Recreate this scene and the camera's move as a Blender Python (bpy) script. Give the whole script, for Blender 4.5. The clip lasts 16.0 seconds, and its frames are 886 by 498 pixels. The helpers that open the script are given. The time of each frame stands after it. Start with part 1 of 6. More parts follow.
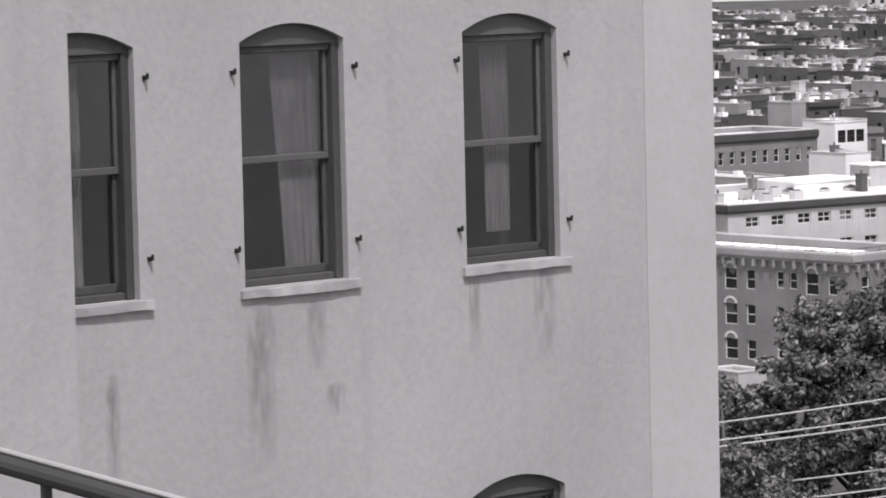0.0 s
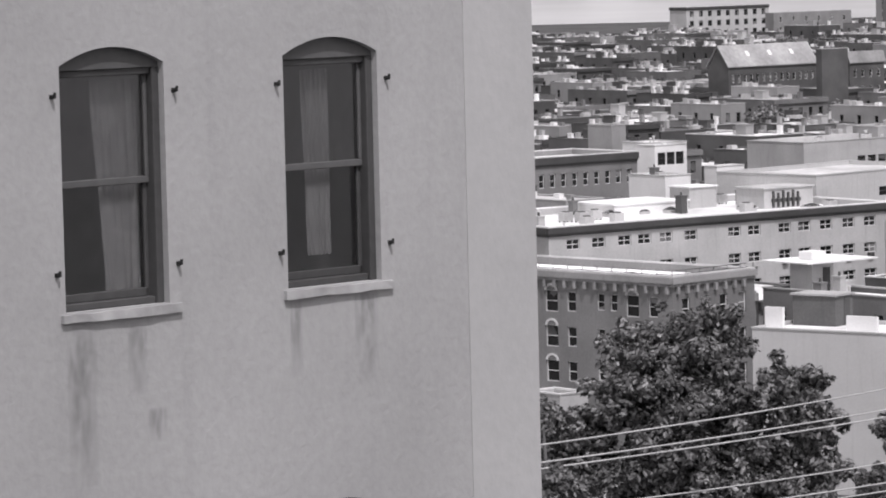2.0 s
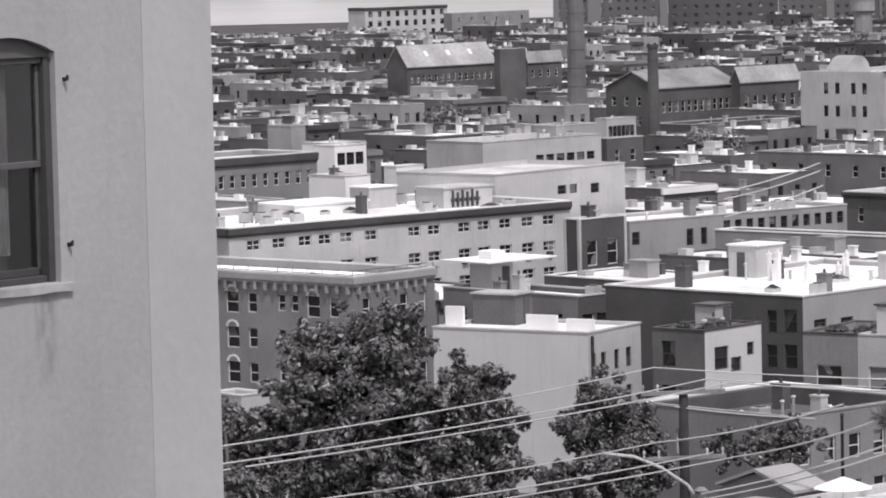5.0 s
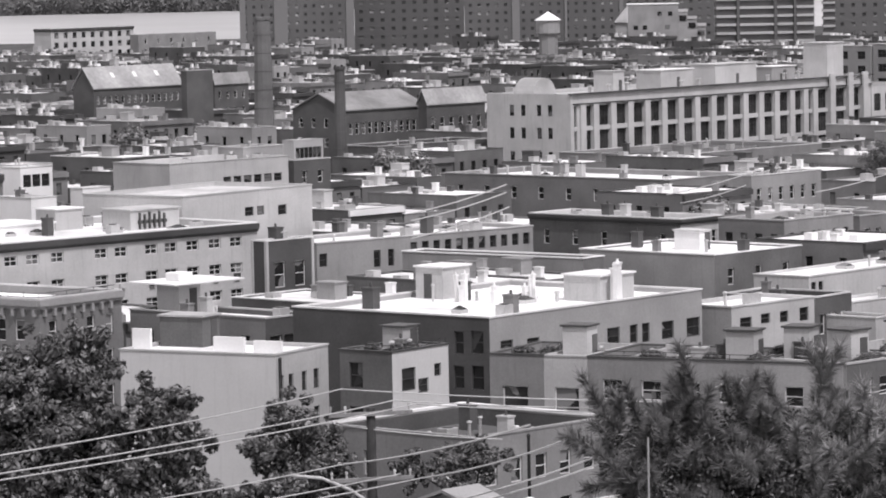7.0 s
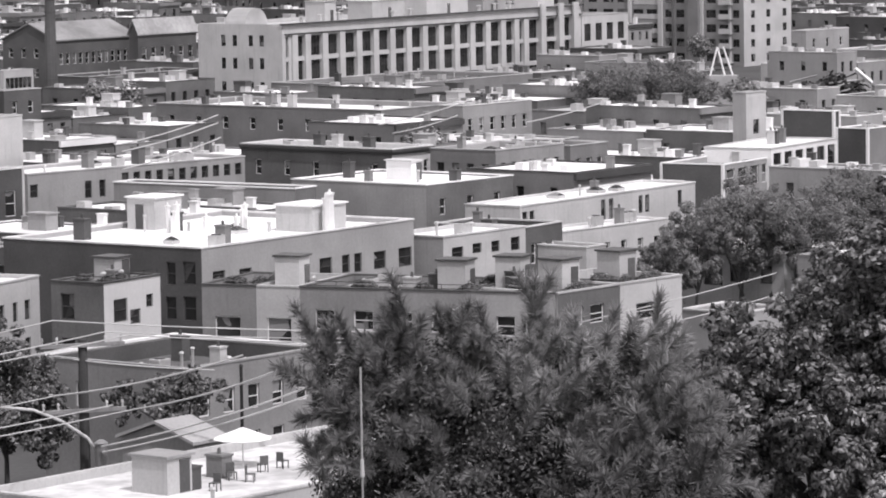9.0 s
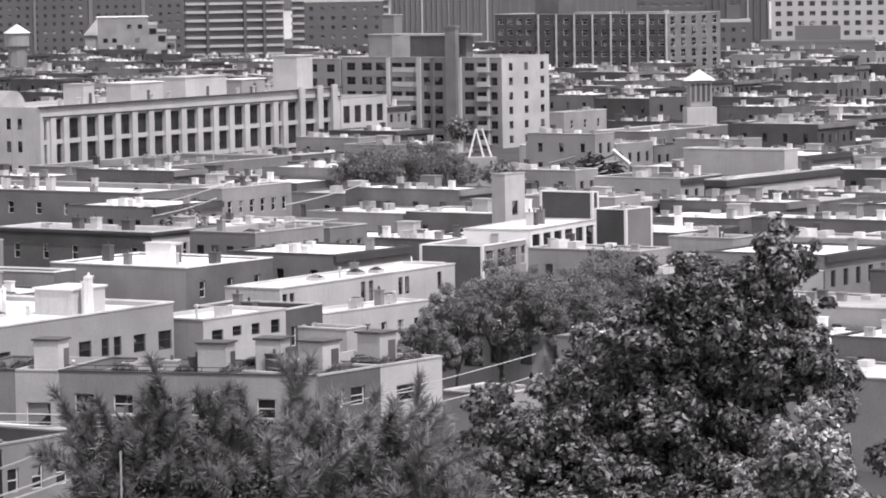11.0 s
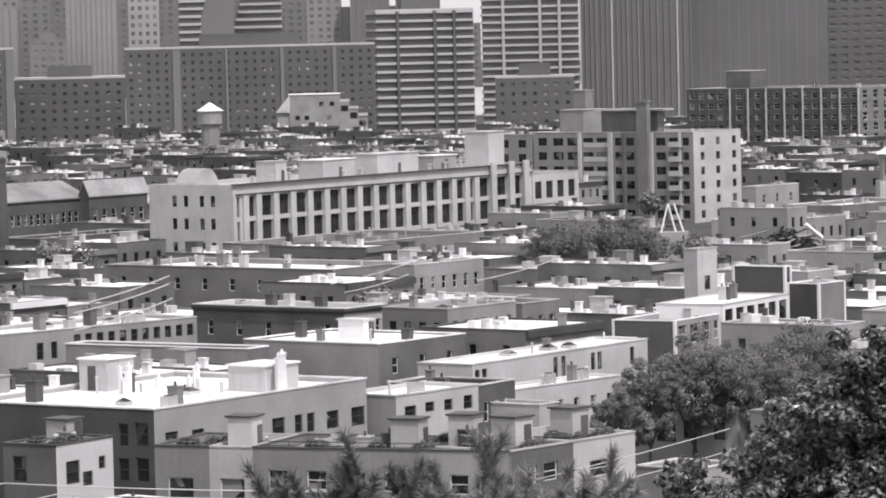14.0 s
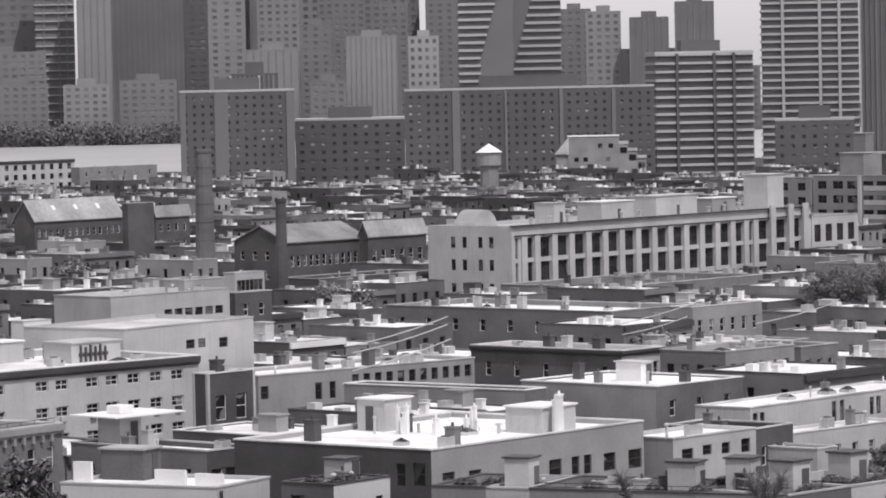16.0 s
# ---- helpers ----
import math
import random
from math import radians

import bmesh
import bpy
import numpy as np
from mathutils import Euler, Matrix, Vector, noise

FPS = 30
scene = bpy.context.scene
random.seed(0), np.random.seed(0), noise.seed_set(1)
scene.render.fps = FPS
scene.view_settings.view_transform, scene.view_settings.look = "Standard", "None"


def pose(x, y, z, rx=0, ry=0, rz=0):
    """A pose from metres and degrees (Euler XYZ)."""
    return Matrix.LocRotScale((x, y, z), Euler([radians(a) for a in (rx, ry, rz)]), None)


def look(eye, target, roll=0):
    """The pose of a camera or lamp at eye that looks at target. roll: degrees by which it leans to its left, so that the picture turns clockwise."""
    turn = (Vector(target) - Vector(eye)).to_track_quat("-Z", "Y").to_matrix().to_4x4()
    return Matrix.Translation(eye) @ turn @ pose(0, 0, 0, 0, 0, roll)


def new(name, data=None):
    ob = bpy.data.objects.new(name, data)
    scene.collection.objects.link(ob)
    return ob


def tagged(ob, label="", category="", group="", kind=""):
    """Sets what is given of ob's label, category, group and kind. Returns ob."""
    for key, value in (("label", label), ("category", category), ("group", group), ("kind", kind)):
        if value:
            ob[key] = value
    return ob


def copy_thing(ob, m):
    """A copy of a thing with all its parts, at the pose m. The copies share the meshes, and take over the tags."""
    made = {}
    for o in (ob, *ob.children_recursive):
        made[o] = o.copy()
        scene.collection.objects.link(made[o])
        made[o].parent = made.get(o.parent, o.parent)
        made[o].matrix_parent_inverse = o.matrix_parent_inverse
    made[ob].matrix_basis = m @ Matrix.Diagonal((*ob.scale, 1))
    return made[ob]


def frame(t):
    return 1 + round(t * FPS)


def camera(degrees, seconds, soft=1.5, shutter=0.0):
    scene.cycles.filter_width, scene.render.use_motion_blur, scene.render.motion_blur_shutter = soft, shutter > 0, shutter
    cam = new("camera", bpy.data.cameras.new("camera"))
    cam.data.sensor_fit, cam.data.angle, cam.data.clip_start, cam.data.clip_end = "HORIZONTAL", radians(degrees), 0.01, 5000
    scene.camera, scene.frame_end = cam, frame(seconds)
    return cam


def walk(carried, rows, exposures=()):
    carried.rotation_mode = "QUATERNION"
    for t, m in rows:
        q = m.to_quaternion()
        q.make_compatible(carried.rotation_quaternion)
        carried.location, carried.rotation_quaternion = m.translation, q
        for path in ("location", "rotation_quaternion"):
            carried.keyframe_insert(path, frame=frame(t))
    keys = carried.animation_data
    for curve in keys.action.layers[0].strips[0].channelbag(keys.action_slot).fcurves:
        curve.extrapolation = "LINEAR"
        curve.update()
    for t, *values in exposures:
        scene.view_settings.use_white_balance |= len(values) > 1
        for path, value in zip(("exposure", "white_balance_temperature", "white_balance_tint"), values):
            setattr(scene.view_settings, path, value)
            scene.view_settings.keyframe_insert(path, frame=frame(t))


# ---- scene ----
cam = camera(12.78, 16.0, soft=1.9)
EYE = Vector((0, 0, 40.0))


def row(t, yaw, down, roll):
    return t, pose(EYE.x, EYE.y, EYE.z, 90 - down, 0, -yaw) @ pose(0, 0, 0, 0, 0, roll)


walk(cam, [
    row(0, -14.244, 4.753, -1.281),
    row(0.5, -13.501, 4.824, -1.301),
    row(1, -12.754, 4.764, -1.361),
    row(1.5, -12.070, 4.693, -1.234),
    row(2, -11.641, 4.473, -1.330),
    row(2.5, -10.850, 4.297, -1.404),
    row(3, -10.105, 4.505, -1.410),
    row(3.2, -9.999, 4.523, -1.056),
    row(5.3, -6.533, 4.631, -1.231),
    row(5.5, -6.222, 4.675, -1.074),
    row(6, -4.935, 4.399, -1.136),
    row(6.5, -3.702, 4.307, -1.099),
    row(7, -2.456, 4.354, -1.105),
    row(7.5, -1.546, 4.596, -0.911),
    row(8, -0.635, 5.339, -0.731),
    row(8.5, 0.630, 5.481, -0.718),
    row(9, 1.709, 5.436, -0.904),
    row(9.5, 3.134, 5.310, -0.748),
    row(10, 3.928, 5.245, -0.590),
    row(10.2, 4.089, 5.257, -0.587),
    row(11.1, 5.35, 4.100, -0.95),
    row(11.9, 5.85, 2.960, -1.08),
    row(12.3, 4.922, 3.040, -0.946),
    row(12.5, 3.994, 3.155, -0.897),
    row(13, 2.895, 3.789, -1.016),
    row(13.5, 2.833, 3.689, -1.108),
    row(14, 2.449, 3.153, -1.358),
    row(14.5, 2.414, 3.074, -1.343),
    row(15, 1.894, 2.961, -1.282),
    row(15.5, 0.296, 2.602, -1.241),
    row(16, -1.568, 2.459, -1.186),
], exposures=[(0.0, 0.05, 6500, 17.0), (1.0, -0.08, 6500, 17.0), (2.0, -0.15, 6500, 17.0), (6.5, -0.13, 6500, 17.0), (8.0, -0.08, 6500, 17.0), (10.0, 0.13, 6500, 17.0), (12.5, 0.1, 6500, 17.0), (14.5, -0.03, 6500, 17.0), (16.0, -0.33, 6500, 17.0)])

# ---- daylight: high hazy summer sun over a bright sky ----
SUN_ELEV, SUN_AZ = 58.0, 150.0      # azimuth clockwise from +y
world = bpy.data.worlds.new("sky")
scene.world = world
world.use_nodes = True
wn = world.node_tree.nodes
wl = world.node_tree.links
wn.clear()
w_out = wn.new("ShaderNodeOutputWorld")
w_bg = wn.new("ShaderNodeBackground")
w_sky = wn.new("ShaderNodeTexSky")
w_bw = wn.new("ShaderNodeRGBToBW")
w_sky.sky_type = "NISHITA"
w_sky.sun_disc = False
w_sky.sun_elevation = radians(SUN_ELEV)
w_sky.sun_rotation = radians(SUN_AZ)
w_sky.dust_density = 1.5
w_bg.inputs["Strength"].default_value = 0.12
wl.new(w_sky.outputs[0], w_bw.inputs[0])
w_haze = wn.new("ShaderNodeMath")
w_haze.operation = "ADD"
w_haze.inputs[1].default_value = 4.2       # bright milky haze over the whole sky
wl.new(w_bw.outputs[0], w_haze.inputs[0])
wl.new(w_haze.outputs[0], w_bg.inputs["Color"])
wl.new(w_bg.outputs[0], w_out.inputs["Surface"])
sun_data = bpy.data.lights.new("sun", "SUN")
sun_data.energy = 3.2
sun_data.angle = radians(0.6)
sun = new("sun", sun_data)
sd = Vector((math.sin(radians(SUN_AZ)) * math.cos(radians(SUN_ELEV)), math.cos(radians(SUN_AZ)) * math.cos(radians(SUN_ELEV)), math.sin(radians(SUN_ELEV))))
sun.matrix_world = look(sd * 300, (0, 0, 0))


# ---- materials: the film is black and white, so every surface is a grey ----
def surface(name, value, rough=0.85, vary=0.18, fine=6.0, coarse=0.25, bump=0.0, spread=0.0, metal=0.0, spec=0.3, streak=0.0):
    m = bpy.data.materials.new(name)
    m.use_nodes = True
    n, l = m.node_tree.nodes, m.node_tree.links
    b = n["Principled BSDF"]
    b.inputs["Roughness"].default_value = rough
    b.inputs["Metallic"].default_value = metal
    b.inputs["Specular IOR Level"].default_value = spec
    geo = n.new("ShaderNodeNewGeometry")
    total = None
    for sc, amount in ((fine, vary * 0.5), (coarse, vary)):
        tex = n.new("ShaderNodeTexNoise")
        tex.inputs["Scale"].default_value = sc
        tex.inputs["Detail"].default_value = 4
        l.new(geo.outputs["Position"], tex.inputs["Vector"])
        k = n.new("ShaderNodeMapRange")
        k.inputs["From Min"].default_value, k.inputs["From Max"].default_value = 0.3, 0.7
        k.inputs["To Min"].default_value, k.inputs["To Max"].default_value = 1 - amount, 1 + amount
        l.new(tex.outputs["Fac"], k.inputs["Value"])
        if total is None:
            total = k.outputs[0]
            first = tex
        else:
            mul = n.new("ShaderNodeMath")
            mul.operation = "MULTIPLY"
            l.new(total, mul.inputs[0])
            l.new(k.outputs[0], mul.inputs[1])
            total = mul.outputs[0]
    if streak:
        mp = n.new("ShaderNodeMapping")
        mp.inputs["Scale"].default_value = (2.2, 2.2, 0.18)
        tex = n.new("ShaderNodeTexNoise")
        tex.inputs["Scale"].default_value = 1.4
        tex.inputs["Detail"].default_value = 5
        l.new(geo.outputs["Position"], mp.inputs["Vector"])
        l.new(mp.outputs[0], tex.inputs["Vector"])
        k = n.new("ShaderNodeMapRange")
        k.inputs["From Min"].default_value, k.inputs["From Max"].default_value = 0.55, 0.8
        k.inputs["To Min"].default_value, k.inputs["To Max"].default_value = 1.0, 1 - streak
        l.new(tex.outputs["Fac"], k.inputs["Value"])
        mul = n.new("ShaderNodeMath")
        mul.operation = "MULTIPLY"
        l.new(total, mul.inputs[0])
        l.new(k.outputs[0], mul.inputs[1])
        total = mul.outputs[0]
    if spread:
        info = n.new("ShaderNodeObjectInfo")
        k = n.new("ShaderNodeMapRange")
        k.inputs["To Min"].default_value, k.inputs["To Max"].default_value = 1 - spread, 1 + spread
        l.new(info.outputs["Random"], k.inputs["Value"])
        mul = n.new("ShaderNodeMath")
        mul.operation = "MULTIPLY"
        l.new(total, mul.inputs[0])
        l.new(k.outputs[0], mul.inputs[1])
        total = mul.outputs[0]
    mul = n.new("ShaderNodeMath")
    mul.operation = "MULTIPLY"
    mul.use_clamp = True
    mul.inputs[1].default_value = value
    l.new(total, mul.inputs[0])
    comb = n.new("ShaderNodeCombineColor")
    for i in range(3):
        l.new(mul.outputs[0], comb.inputs[i])
    l.new(comb.outputs[0], b.inputs["Base Color"])
    if bump:
        bp = n.new("ShaderNodeBump")
        bp.inputs["Strength"].default_value = bump
        bp.inputs["Distance"].default_value = 0.02
        l.new(first.outputs["Fac"], bp.inputs["Height"])
        l.new(bp.outputs[0], b.inputs["Normal"])
    return m


def foliage(name, value, rough=0.45, low=0.4, high=2.6):
    m = surface(name, value, rough=rough, vary=0.4, fine=1.3, coarse=0.4, spec=0.5)
    n, l = m.node_tree.nodes, m.node_tree.links
    geo = n.new("ShaderNodeNewGeometry")
    k = n.new("ShaderNodeMapRange")
    k.inputs["To Min"].default_value, k.inputs["To Max"].default_value = low, high
    # a few leaves get a much brighter colour, standing in for sunlit ones
    few = n.new("ShaderNodeMath")
    few.operation = "POWER"
    few.inputs[1].default_value = 2.6
    l.new(geo.outputs["Random Per Island"], few.inputs[0])
    l.new(few.outputs[0], k.inputs["Value"])
    b = n["Principled BSDF"]
    old = b.inputs["Base Color"].links[0].from_socket
    mix = n.new("ShaderNodeVectorMath")
    mix.operation = "SCALE"
    l.new(old, mix.inputs[0])
    l.new(k.outputs[0], mix.inputs["Scale"])
    l.new(mix.outputs[0], b.inputs["Base Color"])
    tr = n.new("ShaderNodeBsdfTranslucent")
    l.new(mix.outputs[0], tr.inputs["Color"])
    ms = n.new("ShaderNodeMixShader")
    ms.inputs[0].default_value = 0.25
    out = n["Material Output"]
    l.new(b.outputs[0], ms.inputs[1])
    l.new(tr.outputs[0], ms.inputs[2])
    l.new(ms.outputs[0], out.inputs["Surface"])
    return m


def blinds(m, low, high, share, cell):
    """Some panes have pale blinds or curtains drawn behind them, others stay dark."""
    n, l = m.node_tree.nodes, m.node_tree.links
    geo = n.new("ShaderNodeNewGeometry")
    vor = n.new("ShaderNodeTexVoronoi")
    vor.inputs["Scale"].default_value = cell
    l.new(geo.outputs["Position"], vor.inputs["Vector"])
    k = n.new("ShaderNodeMapRange")
    k.inputs["From Min"].default_value, k.inputs["From Max"].default_value = 1 - share, 1.0
    k.inputs["To Min"].default_value, k.inputs["To Max"].default_value = low, high
    sep = n.new("ShaderNodeSeparateColor")
    l.new(vor.outputs["Color"], sep.inputs[0])
    l.new(sep.outputs[0], k.inputs["Value"])
    comb = n.new("ShaderNodeCombineColor")
    for i in range(3):
        l.new(k.outputs[0], comb.inputs[i])
    l.new(comb.outputs[0], n["Principled BSDF"].inputs["Base Color"])
    return m


STUCCO = surface("stucco_render", 0.352, rough=0.9, vary=0.09, fine=14.0, coarse=0.45, bump=0.35, streak=0.08)
# paler colour stands in for sun on the turned corner face
STUCCO_SUNWARD = surface("stucco_sunward", 0.40, rough=0.9, vary=0.06, fine=9.0, coarse=0.8, bump=0.3)
SASH = surface("painted_sash", 0.095, rough=0.5, vary=0.15, fine=12)
SASH_DARK = surface("weathered_sash", 0.06, rough=0.6, vary=0.2, fine=12)
SILL = surface("stone_sill", 0.36, rough=0.85, vary=0.3, fine=5, coarse=1.5, bump=0.3)
IRON = surface("dark_iron", 0.02, rough=0.6, vary=0.3)
CURTAIN = surface("net_curtain", 0.42, rough=0.9, vary=0.2, fine=10, coarse=2)
ROOM = surface("room_plaster", 0.55, rough=0.9)
PALE = surface("pale_brick", 0.40, vary=0.12, spread=0.12, streak=0.15)
GREY = surface("grey_stucco", 0.28, vary=0.14, spread=0.14, streak=0.15)
MID = surface("mid_brick", 0.19, vary=0.16, spread=0.2, streak=0.12)
MURKY = surface("sooty_brick", 0.125, vary=0.2, spread=0.1, streak=0.15)
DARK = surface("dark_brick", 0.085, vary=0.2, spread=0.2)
CONCRETE = surface("concrete", 0.44, vary=0.12, streak=0.2)
WHITE = surface("white_paint", 0.72, vary=0.08)
ROOF_W = surface("white_roof_membrane", 0.74, rough=0.7, vary=0.26, fine=0.9, coarse=0.18, spread=0.12)
ROOF_G = surface("grey_roof_felt", 0.42, rough=0.8, vary=0.25, fine=1.0, coarse=0.15, spread=0.35)
ROOF_D = surface("dark_roof_felt", 0.11, rough=0.9, vary=0.3, fine=1.0, coarse=0.2, spread=0.3)
COPING = surface("stone_coping", 0.46, vary=0.25, spread=0.25)
COPING_D = surface("dark_metal_coping", 0.06, rough=0.5, vary=0.2)
METAL = surface("galvanised_metal", 0.5, rough=0.4, vary=0.15, metal=0.6)
GLASS_FAR = surface("window_glass", 0.025, rough=0.08, vary=0.5, fine=0.6, coarse=0.2, spec=0.6)
GLASS_DARK = surface("factory_glass", 0.03, rough=0.15, vary=0.6, fine=0.5, coarse=0.25)
FRAME_W = surface("white_window_frame", 0.62, vary=0.1)
FRAME_D = surface("dark_window_frame", 0.05, vary=0.1)
ARM = surface("weathered_arm_timber", 0.22, rough=0.9, vary=0.3, fine=8)
TIMBER = surface("tarred_pole_timber", 0.05, rough=0.9, vary=0.3, fine=8)
CABLE = surface("cable_sheath", 0.45, rough=0.5, vary=0.1)
BARK = surface("bark", 0.06, rough=0.95, vary=0.4, fine=8, bump=0.5)
LEAF = foliage("tree_leaf", 0.12)
LEAF_D = foliage("tree_leaf_dark", 0.118)
LEAF_M = foliage("tree_leaf_grey", 0.16)
LEAF_L = foliage("tree_leaf_light", 0.26)
LEAF_S = foliage("tree_leaf_soft", 0.165, low=0.75, high=1.5)
# distance haze put into the leaf colour: even grey, little contrast
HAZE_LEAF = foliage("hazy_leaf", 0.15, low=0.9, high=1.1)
# needle colour darkened for the shade inside the pine's crown
SHADED_NEEDLE = foliage("shaded_needle", 0.045)
NEEDLE = foliage("pine_needle", 0.215, rough=0.7, low=0.85, high=1.25)
GRASS = surface("scrub_ground", 0.07, vary=0.4, fine=2, coarse=0.1)
STREET = surface("street_asphalt", 0.06, vary=0.3, fine=2, coarse=0.05)
WATER = surface("river_water", 0.40, rough=0.35, vary=0.08, fine=0.05, coarse=0.01)
# tower greys with the distance haze mixed into their base colour
HAZE_A = surface("haze_tone_pale", 0.225, vary=0.06, coarse=0.02, fine=0.1)
HAZE_B = surface("haze_tone_mid", 0.17, vary=0.06, coarse=0.02, fine=0.1)
HAZE_C = surface("haze_tone_dark", 0.135, vary=0.08, coarse=0.02, fine=0.1, rough=0.4)
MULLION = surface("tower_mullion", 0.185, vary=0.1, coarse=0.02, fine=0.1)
BRICK_T = surface("tower_brick", 0.105, vary=0.1, coarse=0.03, fine=0.2)
SLAB_T = surface("tower_concrete", 0.40, vary=0.1, coarse=0.03, fine=0.2)
# glazing greyed by painted-in haze, close to the tower walls
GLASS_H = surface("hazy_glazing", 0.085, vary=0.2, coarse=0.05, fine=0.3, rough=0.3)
GLASS_T = surface("tower_glazing", 0.05, vary=0.2, coarse=0.05, fine=0.3, rough=0.2)

blinds(GLASS_FAR, 0.02, 0.22, 0.25, 0.6)
blinds(GLASS_T, 0.06, 0.42, 0.3, 0.22)
# pane tones lifted and narrowed to carry the haze
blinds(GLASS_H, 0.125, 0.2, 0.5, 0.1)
ROOF_M = surface("worn_white_roof", 0.52, rough=0.8, vary=0.3, fine=1.0, coarse=0.25)
ROOF_P = surface("slate_roof", 0.27, rough=0.7, vary=0.25, fine=1.5, coarse=0.2, spread=0.25)


# ---- building blocks ----
def part(name, data, material, parent, label="", at=None):
    """Links a bmesh or mesh as one object under its thing."""
    if isinstance(data, bmesh.types.BMesh):
        me = bpy.data.meshes.new(name)
        data.to_mesh(me)
        data.free()
    else:
        me = data
    if material is not None and not me.materials:
        me.materials.append(material)
    ob = new(name, me)
    ob.parent = parent
    if at is not None:
        ob.matrix_basis = at
    if label:
        tagged(ob, label)
    return ob


def thing(name, m, label, category, group="", kind=""):
    ob = new(name)
    ob.empty_display_size = 0.2
    ob.matrix_basis = m
    return tagged(ob, label, category, group, kind)


def mesh_of(name, verts, faces, material=None):
    me = bpy.data.meshes.new(name)
    me.from_pydata([tuple(v) for v in verts], [], faces)
    if material is not None:
        me.materials.append(material)
    return me


def boxes(items, bevel=0.0):
    """A bmesh of boxes (x0, y0, z0, x1, y1, z1)."""
    bm = bmesh.new()
    for x0, y0, z0, x1, y1, z1 in items:
        r = bmesh.ops.create_cube(bm, size=1, matrix=Matrix.Translation(((x0 + x1) / 2, (y0 + y1) / 2, (z0 + z1) / 2)) @ Matrix.Diagonal((x1 - x0, y1 - y0, z1 - z0, 1)))
    if bevel:
        bmesh.ops.bevel(bm, geom=bm.edges[:], offset=bevel, segments=1, affect="EDGES")
    return bm


def hoop(x0, y0, x1, y1, t, z0, z1):
    """A closed rectangular ring, t wide."""
    vs = []
    for z in (z0, z1):
        vs += [(x0, y0, z), (x1, y0, z), (x1, y1, z), (x0, y1, z), (x0 + t, y0 + t, z), (x1 - t, y0 + t, z), (x1 - t, y1 - t, z), (x0 + t, y1 - t, z)]
    fs = []
    for i in range(4):
        j = (i + 1) % 4
        fs += [(8 + i, 8 + j, 12 + j, 12 + i), (i, 4 + i, 4 + j, j), (i, j, 8 + j, 8 + i), (4 + i, 12 + i, 12 + j, 4 + j)]
    return mesh_of("ring", vs, fs)


def rod(bm, a, b, r0, r1, sides=6):
    a, b = Vector(a), Vector(b)
    d = b - a
    m = Matrix.Translation((a + b) / 2) @ d.to_track_quat("Z", "Y").to_matrix().to_4x4()
    bmesh.ops.create_cone(bm, cap_ends=True, segments=sides, radius1=r0, radius2=r1, depth=d.length, matrix=m)


def pierced(w, h, holes, depth, put, verts, faces, z0=0.0):
    """A wall face w by h with real openings and their reveals; put maps (along, inwards, up) to a place."""
    xs = sorted({0.0, w, *[a for q in holes for a in (q[0], q[2])]})
    zs = sorted({z0, h, *[a for q in holes for a in (q[1], q[3])]})

    def quad(*p):
        k = len(verts)
        verts.extend(put(*q) for q in p)
        faces.append((k, k + 1, k + 2, k + 3))

    for i in range(len(xs) - 1):
        # merge runs of solid cells upwards
        start = zs[0]
        for j in range(len(zs) - 1):
            cx, cz = (xs[i] + xs[i + 1]) / 2, (zs[j] + zs[j + 1]) / 2
            inside = any(q[0] < cx < q[2] and q[1] < cz < q[3] for q in holes)
            if inside:
                if zs[j] > start:
                    quad((xs[i], 0, start), (xs[i + 1], 0, start), (xs[i + 1], 0, zs[j]), (xs[i], 0, zs[j]))
                start = zs[j + 1]
        if h > start:
            quad((xs[i], 0, start), (xs[i + 1], 0, start), (xs[i + 1], 0, h), (xs[i], 0, h))
    for a, b, c, d in holes:
        quad((a, 0, b), (c, 0, b), (c, depth, b), (a, depth, b))
        quad((a, 0, d), (a, depth, d), (c, depth, d), (c, 0, d))
        quad((a, 0, b), (a, depth, b), (a, depth, d), (a, 0, d))
        quad((c, 0, b), (c, 0, d), (c, depth, d), (c, depth, b))


WINDOWS = {}


def window_meshes(ww, wh, frame_mat, style):
    key = (round(ww, 2), round(wh, 2), frame_mat.name, style)
    if key not in WINDOWS:
        f = 0.07
        cols = {"pair": 2, "industrial": 4}.get(style, 1)
        b, g = 0.05, (ww - 2 * f - 0.05 * (cols - 1)) / cols
        lights = []
        for c in range(cols):
            a = f + c * (g + b)
            lights += [(a, f, a + g, wh * 0.5 - 0.03), (a, wh * 0.5 + 0.03, a + g, wh - f)]
        verts, faces = [], []
        pierced(ww, wh, lights, 0.08, lambda a, b, c: (a, b, c), verts, faces)
        bm = bmesh.new()
        raw = mesh_of("window", verts, faces)
        bm.from_mesh(raw)
        bpy.data.meshes.remove(raw)
        bmesh.ops.remove_doubles(bm, verts=bm.verts[:], dist=0.0005)
        me = bpy.data.meshes.new("window")
        bm.to_mesh(me)
        bm.free()
        me.materials.append(frame_mat)
        bm = boxes([(f, 0.045, f, ww - f, 0.06, wh - f)])
        pane = bpy.data.meshes.new("pane")
        bm.to_mesh(pane)
        bm.free()
        pane.materials.append(GLASS_DARK if style == "industrial" else GLASS_FAR)
        bm = boxes([(-0.08, -0.1, -0.12, ww + 0.08, 0.1, 0)])
        sill = bpy.data.meshes.new("sill")
        bm.to_mesh(sill)
        bm.free()
        sill.materials.append(COPING)
        WINDOWS[key] = (me, pane, sill)
    return WINDOWS[key]


